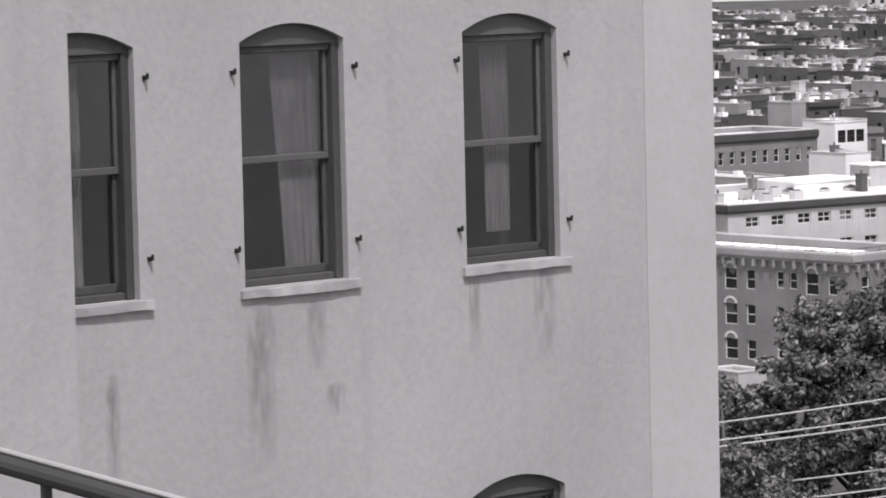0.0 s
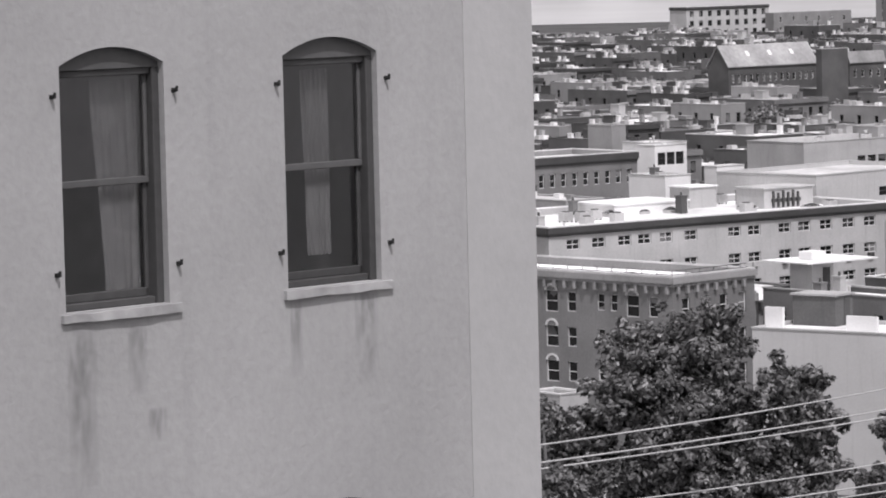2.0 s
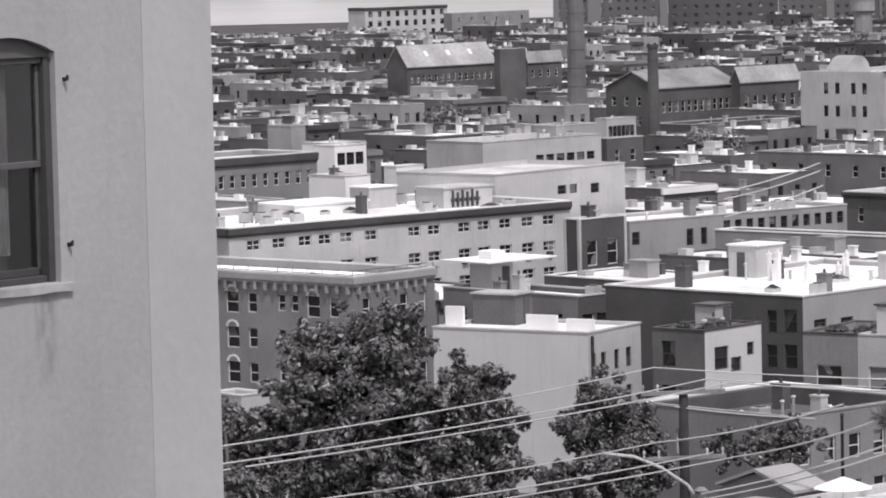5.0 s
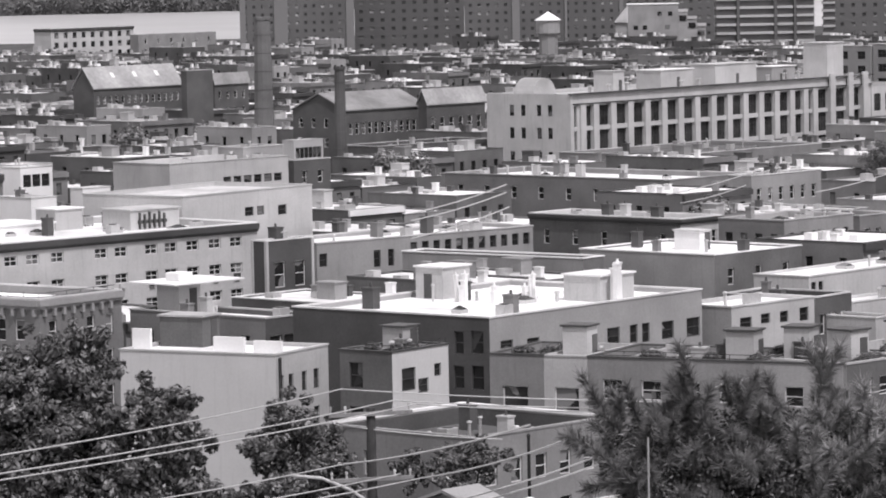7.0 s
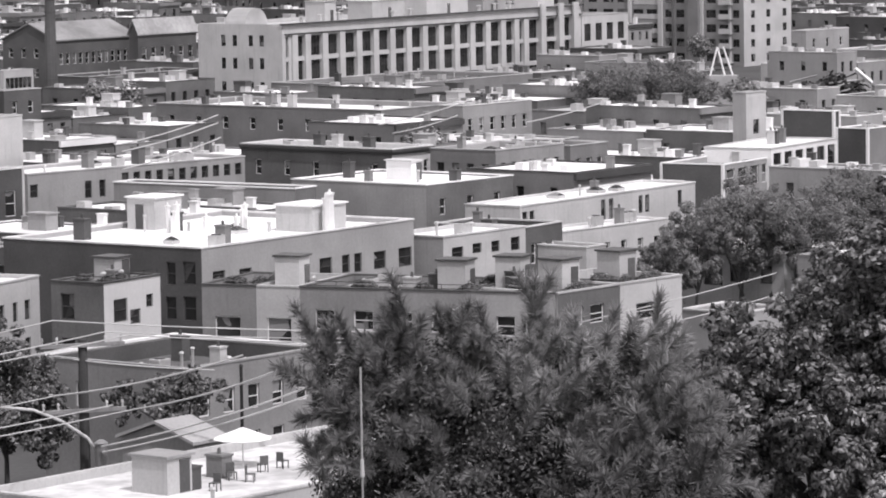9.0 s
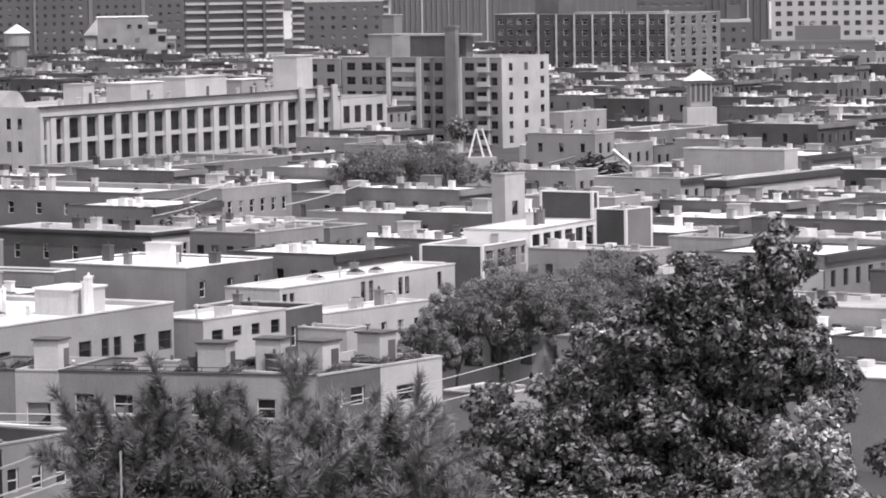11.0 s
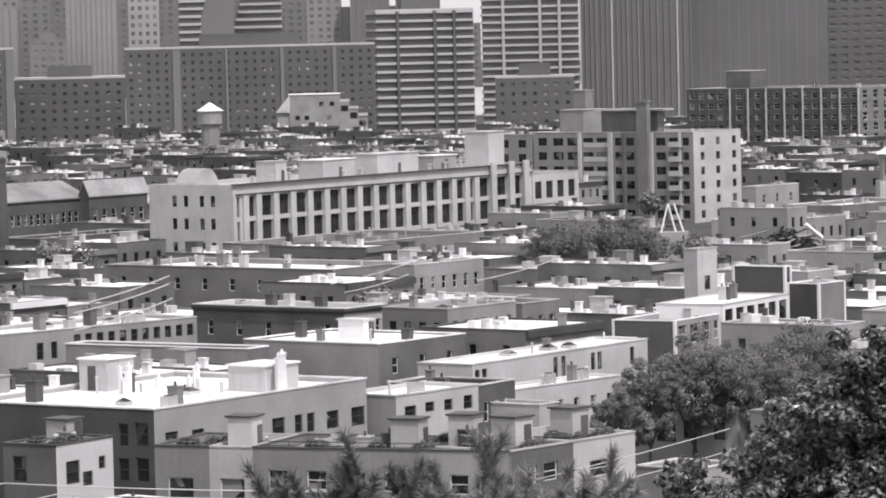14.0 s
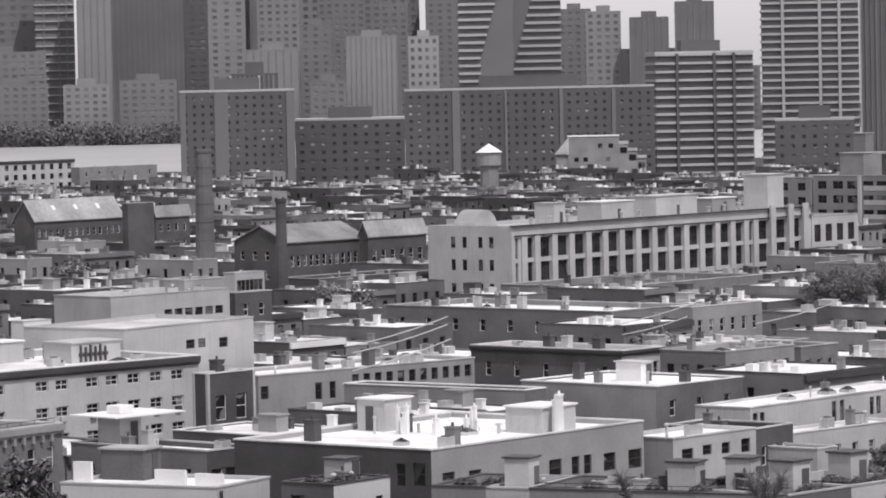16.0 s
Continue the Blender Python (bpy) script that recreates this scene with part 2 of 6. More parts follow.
def add_window(parent, m, ww, wh, frame_mat, style, sill=True):
    me, pane, sl = window_meshes(ww, wh, frame_mat, style)
    ob = part("window", me, None, parent, at=m)
    part("pane", pane, None, ob)
    if sill:
        part("sill", sl, None, ob)
    return ob


def openings(w, h, spec):
    """spec: cols, rows, width, height, top offset, storey, start margin, end margin -> hole rectangles."""
    if isinstance(spec, list):
        return spec
    cols, rows, ww, wh, top, storey, m0, m1 = spec
    out = []
    for r in range(rows):
        z1 = h - top - r * storey
        if z1 - wh < 0.6:
            break
        for c in range(cols):
            x = m0 + (w - m0 - m1) * (c + 0.5) / cols - ww / 2
            out.append((x, z1 - wh, x + ww, z1))
    return out


SIZE = {}
FOOT = []       # footprints already taken: x, y, ang, w, d


def spec(cols, rows, ww=0.95, wh=1.6, top=1.4, storey=3.3, m0=0.4, m1=0.4):
    return cols, rows, ww, wh, top, storey, m0, m1


def building(label, x, y, w, d, h, ang=50, wall=GREY, side=None, roof=ROOF_W, right=None, left=None, frame_mat=FRAME_W, style="sash",
             cornice=0.0, cornice_mat=COPING_D, coping=COPING, drop=0.6, clutter=0, group="", name="house", brackets=0, edge=None, inner=None):
    """A flat-roofed building whose near corner stands at x, y; w runs along the street, d across it."""
    m = pose(x, y, 0, 0, 0, ang)
    th = thing(name, m, label, "building", group)
    FOOT.append((x, y, ang, w, d))
    SIZE[th.name] = (w, d)
    holes_r = openings(w, h, right) if right else []
    holes_l = openings(d, h, left) if left else []
    verts, faces = [], []
    pierced(w, h, holes_r, 0.22, lambda a, b, c: (a, b, c), verts, faces)
    k = len(verts)
    verts += [(w, 0, 0), (w, d, 0), (w, d, h), (w, 0, h), (0, d, 0), (0, d, h)]
    faces += [(k, k + 1, k + 2, k + 3), (k + 1, k + 4, k + 5, k + 2)]
    part("wall", mesh_of("wall", verts, faces, wall), None, th)
    verts, faces = [], []
    pierced(d, h, holes_l, 0.22, lambda a, b, c: (b, d - a, c), verts, faces)
    part("side_wall", mesh_of("side_wall", verts, faces, side or wall), None, th)
    for a, b, c, e in holes_r:
        add_window(th, pose(a, 0.12, b), c - a, e - b, frame_mat, style, sill=y < 420)
    for a, b, c, e in holes_l:
        add_window(th, pose(0.12, d - a, b, 0, 0, -90), c - a, e - b, frame_mat, style, sill=y < 420)
    t, g = 0.3, 0.06
    part("roof", boxes([(t, t, h - drop - 0.25, w - t, d - t, h - drop)]), roof, th)
    part("coping", hoop(-g, -g, w + g, d + g, t + g, h, h + 0.12), coping, th)
    part("parapet", hoop(t - 0.03, t - 0.03, w - t + 0.03, d - t + 0.03, 0.03, h - drop, h), inner or wall, th)
    if cornice:
        part("cornice", boxes([(-0.3, -0.35, h - cornice, w, -0.003, h - 0.02), (-0.35, 0.0, h - cornice, -0.003, d, h - 0.02), (-0.15, -0.18, h - cornice - 0.25, w, -0.003, h - cornice), (-0.18, 0.0, h - cornice - 0.25, -0.003, d, h - cornice)]), cornice_mat, th)
    if brackets:
        for i in range(int(w / brackets)):
            part("bracket", boxes([(i * brackets + 0.3, -0.3, h - cornice - 0.8, i * brackets + 0.55, -0.003, h - cornice - 0.25)]), cornice_mat, th)
        for i in range(int(d / brackets)):
            part("bracket", boxes([(-0.3, i * brackets + 0.3, h - cornice - 0.8, -0.003, i * brackets + 0.55, h - cornice - 0.25)]), cornice_mat, th)
    if edge:
        part("corner_board", boxes([(-0.08, -0.08, 0, 0.22, -0.003, h), (-0.08, -0.003, 0, -0.003, 0.22, h)]), edge, th)
        part("corner_board", boxes([(w - 0.22, -0.08, 0, w + 0.08, -0.003, h)]), edge, th)
        part("corner_board", boxes([(-0.08, d - 0.22, 0, -0.003, d + 0.08, h)]), edge, th)
    rnd = random.Random(int(abs(x) * 31 + abs(y) * 17))
    zr = h - drop
    for i in range(clutter):
        cx, cy = rnd.uniform(1.2, max(1.3, w - 2.5)), rnd.uniform(1.2, max(1.3, d - 2.5))
        kind = rnd.random()
        if kind < 0.3:
            chimney_on(th, cx, cy, zr, rnd.uniform(0.5, 0.9), rnd.uniform(0.9, 1.7), rnd.choice((MID, PALE, DARK)))
        elif kind < 0.6:
            vent_on(th, cx, cy, zr, rnd.uniform(0.08, 0.16), rnd.uniform(0.6, 1.4))
        elif kind < 0.8:
            skylight_on(th, cx, cy, zr, rnd.uniform(0.9, 1.6))
        else:
            condenser(m @ Vector((cx, cy, zr)), ang)
    return th


def chimney_on(th, x, y, z, s, h, mat):
    ch = part("chimney", boxes([(0, 0, 0, s, s * 1.3, h), (-0.06, -0.06, h, s + 0.06, s * 1.3 + 0.06, h + 0.12)]), mat, th, at=pose(x, y, z))
    bm = bmesh.new()
    rod(bm, (s / 2, s * 0.65, h + 0.12), (s / 2, s * 0.65, h + 0.45), 0.12, 0.1, 8)
    part("chimney_pot", bm, DARK, ch)


def vent_on(th, x, y, z, r, h):
    bm = bmesh.new()
    rod(bm, (0, 0, 0), (0, 0, h), r, r, 8)
    rod(bm, (0, 0, h), (0, 0, h + 0.12), r * 1.8, r * 1.2, 8)
    part("vent_pipe", bm, METAL, th, at=pose(x, y, z))


def skylight_on(th, x, y, z, s):
    cu = part("skylight", boxes([(0, 0, 0, s, s, 0.3)]), METAL, th, at=pose(x, y, z))
    bm = bmesh.new()
    bmesh.ops.create_cone(bm, segments=4, radius1=s * 0.68, radius2=s * 0.1, depth=0.3, cap_ends=True, matrix=pose(s / 2, s / 2, 0.45, 0, 0, 45))
    part("glazing", bm, GLASS_FAR, cu)


UNIT = []


def condenser(p, ang):
    if UNIT:
        return copy_thing(UNIT[0], pose(p.x, p.y, p.z, 0, 0, ang))
    th = thing("air_conditioner", pose(p.x, p.y, p.z, 0, 0, ang), "galvanised air-conditioning unit standing on a flat roof", "air conditioner", "rooftop air conditioners")
    part("casing", boxes([(0, 0, 0.12, 1.1, 0.9, 0.95)], bevel=0.03), METAL, th)
    bm = bmesh.new()
    rod(bm, (0.55, 0.45, 0.95), (0.55, 0.45, 1.03), 0.38, 0.38, 16)
    part("fan_guard", bm, COPING_D, th)
    for q in ((0.05, 0.05), (0.95, 0.05), (0.05, 0.75), (0.95, 0.75)):
        part("foot", boxes([(q[0], q[1], 0, q[0] + 0.1, q[1] + 0.1, 0.12)]), COPING_D, th)
    UNIT.append(th)
    return th


def bulkhead(th, x, y, z, w, d, h, mat=WHITE, door="right", cap=COPING):
    """A stair head on a roof, with its door and cap."""
    b = part("stair_head", boxes([(0, 0, 0, w, d, h)]), mat, th, at=pose(x, y, z))
    part("cap", boxes([(-0.15, -0.15, h, w + 0.15, d + 0.15, h + 0.14)]), cap, b)
    if door == "right":
        part("door", boxes([(w * 0.5, -0.05, 0.05, w * 0.5 + 0.8, -0.003, min(2.0, h - 0.15))]), DARK, b)
    elif door == "left":
        part("door", boxes([(-0.05, d * 0.4, 0.05, -0.003, d * 0.4 + 0.8, min(2.0, h - 0.15))]), DARK, b)
    return b


# ---- ground ----
def terrain():
    radii = [0.5, 4, 8, 9.4, 12, 20, 28, 40, 60, 90, 120, 150, 200, 300, 450, 650, 900, 1300, 1800, 2600, 3600, 4900]

    def level(r):
        return float(np.interp(r, [0, 9.0, 12, 40, 90, 150, 200], [38.4, 38.4, 36.0, 25.0, 9.0, 0.0, 0.0]))

    n = 72
    verts, faces = [(0, 0, 38.4)], []
    for r in radii:
        for i in range(n):
            a = 2 * math.pi * i / n
            verts.append((r * math.cos(a), r * math.sin(a), level(r)))
    for i in range(n):
        faces.append((0, 1 + i, 1 + (i + 1) % n))
    for k in range(len(radii) - 1):
        for i in range(n):
            a, b = 1 + k * n + i, 1 + k * n + (i + 1) % n
            faces.append((a, a + n, b + n, b))
    me = mesh_of("ground", verts, faces)
    me.materials.append(GRASS)
    me.materials.append(STREET)
    for p in me.polygons:
        p.material_index = 1 if p.center.xy.length > 150 else 0
        p.use_smooth = True
    tagged(new("ground", me), "scrubby hillside falling to flat grey city streets", "ground", kind="structure")


terrain()


def river():
    pts_near = [(-1500, 1500), (-300, 1780), (1500, 2100)]
    far = [(-1500, 2060), (-480, 2560), (-420, 2630), (1500, 3100)]
    verts = [(x, y, 0.25) for x, y in pts_near + far[::-1]]
    me = mesh_of("water", verts, [tuple(range(len(verts)))], WATER)
    tagged(new("water", me), "pale river beyond the city with a far bank", "river", kind="structure")


river()


# ---- the rendered house close by ----
def sash_window(th, s, z0, z1, w, curtain=0):
    """One arched sash window in the near wall; s runs along the wall, y inwards."""
    rise = 0.14
    h = z1 - z0
    win = part("window", boxes([]), None, th, at=pose(s, 0.0, z0))
    # arched header board
    n = 12
    verts, faces = [], []
    for i in range(n + 1):
        x = w * i / n
        zt = h - 0.10 + rise * (1 - (2 * i / n - 1) ** 2) + 0.1
        for yy in (0.07, 0.13):
            verts += [(x, yy, h - 0.04), (x, yy, zt)]
    for i in range(n):
        k = 4 * i
        faces += [(k, k + 4, k + 5, k + 1), (k + 1, k + 5, k + 7, k + 3), (k + 2, k + 3, k + 7, k + 6), (k, k + 2, k + 6, k + 4)]
    part("header", mesh_of("header", verts, faces, SASH), None, win)
    f = 0.075
    part("frame", boxes([(0, 0.09, 0.0, f, 0.2, h - 0.04), (w - f, 0.06, 0.0, w, 0.2, h - 0.04), (f, 0.09, h - 0.1, w - f, 0.2, h - 0.04), (f, 0.09, 0.0, w - f, 0.2, 0.06)], bevel=0.008), SASH_DARK, win)
    part("upper_sash", boxes([(f, 0.13, h * 0.5, w - f, 0.17, h * 0.5 + 0.06), (f, 0.13, h * 0.5 + 0.06, f + 0.035, 0.17, h - 0.1), (w - f - 0.035, 0.13, h * 0.5 + 0.06, w - f, 0.17, h - 0.1)], bevel=0.006), SASH, win)
    part("lower_sash", boxes([(f, 0.16, 0.06, f + 0.04, 0.2, h * 0.5), (w - f - 0.04, 0.16, 0.06, w - f, 0.2, h * 0.5), (f, 0.16, 0.06, w - f, 0.2, 0.13)], bevel=0.006), SASH_DARK, win)
    up = part("pane", boxes([(f, 0.148, h * 0.5 + 0.05, w - f, 0.153, h - 0.09)]), GLASS_REFLECTING, win)
    lo = part("pane", boxes([(f, 0.178, 0.06, w - f, 0.183, h * 0.5)]), GLASS_NEAR, win)
    sl = bmesh.new()
    r = bmesh.ops.create_cube(sl, size=1, matrix=Matrix.Translation((w / 2 + 0.03, 0.06, -0.045)) @ Matrix.Diagonal((w + 0.17, 0.2, 0.072, 1)))
    bmesh.ops.subdivide_edges(sl, edges=[e for e in sl.edges if abs((e.verts[0].co - e.verts[1].co).x) > 0.5], cuts=10)
    for v in sl.verts:
        v.co += Vector((0, noise.noise(v.co * 6 + Vector((s, 0, z0))), noise.noise(v.co * 5 + Vector((0, s, z0))))) * 0.012
    part("sill", sl, SILL, win)
    # iron shutter pins
    for bx in (-0.09, w + 0.1):
        for bz in (h * 0.16, h * 0.88):
            bm = bmesh.new()
            rod(bm, (bx, 0.0, bz), (bx, -0.05, bz), 0.016, 0.014, 6)
            rod(bm, (bx, -0.045, bz - 0.01), (bx, -0.05, bz + 0.035), 0.014, 0.012, 6)
            bmesh.ops.create_cube(bm, size=0.035, matrix=pose(bx, -0.005, bz))
            part("shutter_pin", bm, IRON, win)
    # curtain hanging inside
    if curtain:
        x0, x1, lean = ((w * 0.44, w * 0.9, 0.14), (w * 0.36, w * 0.66, 0.05), (w * 0.36, w * 0.66, 0.06))[curtain - 1]
        bottom = (0.1, 0.25, 0.1)[curtain - 1]
        verts, faces = [], []
        cols = 24
        for j in range(9):
            zz = h - 0.14 - (h - 0.14 - bottom) * j / 8
            for i in range(cols + 1):
                u = i / cols
                x = x0 + lean * j / 8 + (x1 - x0 - lean * j / 8) * u
                verts.append((x, 0.225 + 0.010 * math.sin(u * 34) + 0.004 * math.sin(u * 71 + j), zz))
        for j in range(8):
            for i in range(cols):
                k = j * (cols + 1) + i
                faces.append((k, k + 1, k + cols + 2, k + cols + 1))
        part("curtain", mesh_of("curtain", verts, faces, CURTAIN), None, win, "pale net curtain hanging behind the glass")
    return win


def glass_near(name, gloss):
    m = bpy.data.materials.new(name)
    m.use_nodes = True
    n, l = m.node_tree.nodes, m.node_tree.links
    n.remove(n["Principled BSDF"])
    tr = n.new("ShaderNodeBsdfTransparent")
    tr.inputs[0].default_value = (0.8, 0.8, 0.8, 1)
    gl = n.new("ShaderNodeBsdfGlossy")
    gl.inputs["Roughness"].default_value = 0.03
    ms = n.new("ShaderNodeMixShader")
    ms.inputs[0].default_value = gloss
    l.new(tr.outputs[0], ms.inputs[1])
    l.new(gl.outputs[0], ms.inputs[2])
    l.new(ms.outputs[0], n["Material Output"].inputs["Surface"])
    return m


GLASS_NEAR = glass_near("sash_glass", 0.16)
# mirror share raised so the upper panes show a paler reflection
GLASS_REFLECTING = glass_near("reflecting_sash_glass", 0.28)


def near_house():
    x, y, ang = -9.46, 30.57, 57
    th = thing("stucco_house", pose(x, y, 24.0, 0, 0, ang), "pale stucco house with arched sash windows and rain-stained wall", "house")
    z = 24.0
    s0, s1 = -2.0, 4.72
    top = 46.0 - z
    wins = []
    for floor in (37.05, 33.05):
        for s in (-2.16, 0.05, 2.52):
            wins.append((s, floor - z, s + 1.12, floor - z + 2.0))
    holes = [(a + 9.0, b, c + 9.0, d) for a, b, c, d in wins]
    verts, faces = [], []
    # rectangular openings up to the springing, arched heads cut above
    n = 12
    rise = 0.14
    full = [(a, b, c, d + rise) for a, b, c, d in holes]
    pierced(s1 + 9.0, top, full, 0.24, lambda a, b, c: (a - 9.0, b, c), verts, faces)
    for a, b, c, d in holes:
        # spandrels that make the arch
        k = len(verts)
        for i in range(n + 1):
            xx = a + (c - a) * i / n
            zt = d + rise * (1 - (2 * i / n - 1) ** 2)
            verts.extend([(xx - 9.0, 0, zt), (xx - 9.0, 0, d + rise), (xx - 9.0, 0.24, zt)])
        for i in range(n):
            q = k + 3 * i
            faces.append((q, q + 3, q + 4, q + 1))
            faces.append((q, q + 2, q + 5, q + 3))
    bm = bmesh.new()
    bm.from_mesh(mesh_of("wall", verts, faces))
    bmesh.ops.remove_doubles(bm, verts=bm.verts[:], dist=0.0005)
    part("wall", bm, STUCCO, th)
    # flat corner strip coloured paler like a sun-facing side, with the hidden return behind
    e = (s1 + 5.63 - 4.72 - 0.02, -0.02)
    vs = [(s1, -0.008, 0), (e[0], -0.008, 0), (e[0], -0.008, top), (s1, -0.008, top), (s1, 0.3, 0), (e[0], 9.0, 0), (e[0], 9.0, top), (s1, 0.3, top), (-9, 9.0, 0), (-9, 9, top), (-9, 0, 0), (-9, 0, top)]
    part("corner_strip", mesh_of("corner_strip", vs, [(0, 1, 2, 3), (1, 5, 6, 2), (0, 3, 7, 4), (5, 8, 9, 6), (8, 10, 11, 9)], STUCCO_SUNWARD), None, th, "rendered corner strip coloured paler as if facing the sun")
    part("roof", boxes([(-9.2, -0.5, top, e[0] + 0.3, 9.2, top + 0.3)]), ROOF_D, th)
    # wing that stands forward of the wall
    part("wing", boxes([(-9.0, -0.8, 0, -2.30, -0.003, top)]), STUCCO, th)
    part("room", boxes([(-8.9, 2.6, 6, e[0] - 0.1, 2.7, top - 0.2), (3.95, 0.3, 8.3, 4.05, 2.6, 12.1), (3.95, 0.3, 12.2, 4.05, 2.6, 16.0), (-8.9, 0.3, 8.2, e[0] - 0.1, 2.6, 8.3), (-8.9, 0.3, 12.1, e[0] - 0.1, 2.6, 12.2), (-8.9, 0.3, 16.0, e[0] - 0.1, 2.6, 16.1)]), ROOM, th)
    k = 0
    for a, b, c, d in wins:
        sash_window(th, a, b, d, c - a, curtain=(3, 1, 2, 0, 0, 0)[k])
        k += 1
    # rain stains below the sills
    rnd = random.Random(4)
    for s, zt, ln, wd in ((0.2, 36.98, 1.45, 0.34), (0.8, 36.9, 0.6, 0.22), (1.0, 36.2, 0.3, 0.22), (2.6, 36.98, 0.7, 0.16), (3.44, 37.0, 0.85, 0.3), (-1.35, 36.5, 1.0, 0.16)):
        stain(th, s, zt - z, ln, wd, rnd)
    return th


def stain_material():
    m = surface("rain_stain", 0.26, rough=0.95, vary=0.3, fine=20, coarse=4)
    n, l = m.node_tree.nodes, m.node_tree.links
    uv = n.new("ShaderNodeTexCoord")
    sep = n.new("ShaderNodeSeparateXYZ")
    l.new(uv.outputs["Generated"], sep.inputs[0])
    geo = n.new("ShaderNodeNewGeometry")
    mp = n.new("ShaderNodeMapping")
    mp.inputs["Scale"].default_value = (14, 14, 4)
    tex = n.new("ShaderNodeTexNoise")
    tex.inputs["Scale"].default_value = 1.0
    tex.inputs["Detail"].default_value = 6
    l.new(geo.outputs["Position"], mp.inputs[0])
    l.new(mp.outputs[0], tex.inputs["Vector"])

    def op(kind, a, b):
        q = n.new("ShaderNodeMath")
        q.operation = kind
        q.use_clamp = kind == "MULTIPLY"
        for i, v in enumerate((a, b)):
            if isinstance(v, float):
                q.inputs[i].default_value = v
            else:
                l.new(v, q.inputs[i])
        return q.outputs[0]

    # fade to the sides, and downwards
    ux = op("SUBTRACT", sep.outputs["X"], 0.5)
    ux = op("ABSOLUTE", ux, 0.0)
    side = op("SUBTRACT", 1.0, op("MULTIPLY", ux, 2.0))
    head = op("MULTIPLY", op("SUBTRACT", 1.0, sep.outputs["Z"]), 5.0)
    fade = op("MULTIPLY", op("MULTIPLY", side, sep.outputs["Z"]), head)
    fade = op("POWER", fade, 0.7)
    grain = op("SUBTRACT", tex.outputs["Fac"], 0.32)
    grain = op("MULTIPLY", grain, 3.4)
    a = op("MULTIPLY", fade, grain)
    a = op("MULTIPLY", a, 0.68)
    tr = n.new("ShaderNodeBsdfTransparent")
    ms = n.new("ShaderNodeMixShader")
    l.new(a, ms.inputs[0])
    l.new(tr.outputs[0], ms.inputs[1])
    l.new(n["Principled BSDF"].outputs[0], ms.inputs[2])
    l.new(ms.outputs[0], n["Material Output"].inputs["Surface"])
    return m


RAIN = stain_material()


def stain(th, s, zt, ln, wd, rnd):
    me = mesh_of("stain", [(s - wd / 2, -0.004, zt - ln), (s + wd / 2, -0.004, zt - ln), (s + wd / 2, -0.004, zt), (s - wd / 2, -0.004, zt)], [(0, 1, 2, 3)], RAIN)
    part("stain", me, None, th, "grey rain stain")


near_house()


def railing():
    a, b = Vector((-3.28, 8.43, 38.81)), Vector((-2.54, 7.96, 38.735))
    th = thing("railing", pose(0, 0, 38.4), "dark painted metal handrail on a terrace edge", "railing")
    o = Vector((0, 0, 38.4))
    bm = bmesh.new()
    rod(bm, a - o, b - o, 0.024, 0.024, 12)
    part("handrail", bm, FRAME_D, th)
    bm = bmesh.new()
    up = Vector((0, 0, 0.03))
    rod(bm, a - o + up, b - o + up, 0.007, 0.007, 8)
    part("top_strip", bm, METAL, th)
    for k in (0.0, 0.345, 0.6, 0.85, 1.0):
        p = a.lerp(b, k)
        bm = bmesh.new()
        rod(bm, Vector((p.x, p.y, 38.4)) - o, p - o, 0.014, 0.014, 8)
        part("post", bm, FRAME_D, th)


railing()


def facing_house():
    """Plain unseen house added beside the view; the sash windows reflect its pale wall."""
    th = thing("facing_house", pose(62, -12, 12), "unseen plain pale house added for the sash windows to reflect", "house")
    verts, faces = [], []
    holes = [(3 + 6 * i, z, 4.4 + 6 * i, z + 2.2) for i in range(8) for z in (20.0, 24.5, 29.0)]
    pierced(50, 36, holes, 0.25, lambda a, b, c: (b, 50 - a, c), verts, faces)
    k = len(verts)
    verts += [(10, 0, 0), (10, 50, 0), (10, 50, 36), (10, 0, 36), (0, 0, 0), (0, 0, 36), (0, 50, 0), (0, 50, 36)]
    faces += [(k, k + 1, k + 2, k + 3), (k + 4, k, k + 3, k + 5), (k + 6, k + 7, k + 2, k + 1)]
    part("wall", mesh_of("wall", verts, faces, PALE), None, th)
    part("roof", boxes([(-0.4, -0.4, 36, 10.4, 50.4, 36.4)]), ROOF_D, th)
    part("floor_slab", boxes([(0.3, 0.3, 18.5, 9.7, 49.7, 18.8)]), ROOM, th)


facing_house()

# ---- named city buildings, nearer ones first ----
whitewall = building("pale painted brick building with a blank side wall", -23.8, 276.4, 7.6, 12.9, 11.6, ang=65, wall=PALE, side=surface("white_painted_brick", 0.5, vary=0.06, streak=0.1), right=[(0.4, 8.7, 1.1, 10.1), (1.8, 8.7, 2.5, 10.1), (3.7, 8.7, 4.4, 10.1), (5.4, 8.7, 6.2, 10.1), (0.4, 5.7, 1.1, 7.4), (1.8, 5.7, 2.5, 7.4), (3.7, 5.7, 4.4, 7.4), (5.4, 5.7, 6.2, 7.4)], frame_mat=FRAME_D, clutter=0, drop=0.15, coping=PALE)
modern = building("small modern house with a dark and a white front", -15.4, 273.0, 6.6, 4.6, 12.0, ang=56, wall=surface("white_render", 0.5, vary=0.08, streak=0.1), side=MURKY, right=[(1.1, 9.2, 2.7, 10.8), (4.9, 9.9, 5.7, 10.8), (3.0, 8.9, 4.2, 9.9)], left=[(0.8, 9.4, 2.0, 11.2), (0.8, 6.3, 2.0, 8.1)], frame_mat=FRAME_D, roof=ROOF_D, coping=COPING_D, clutter=4)
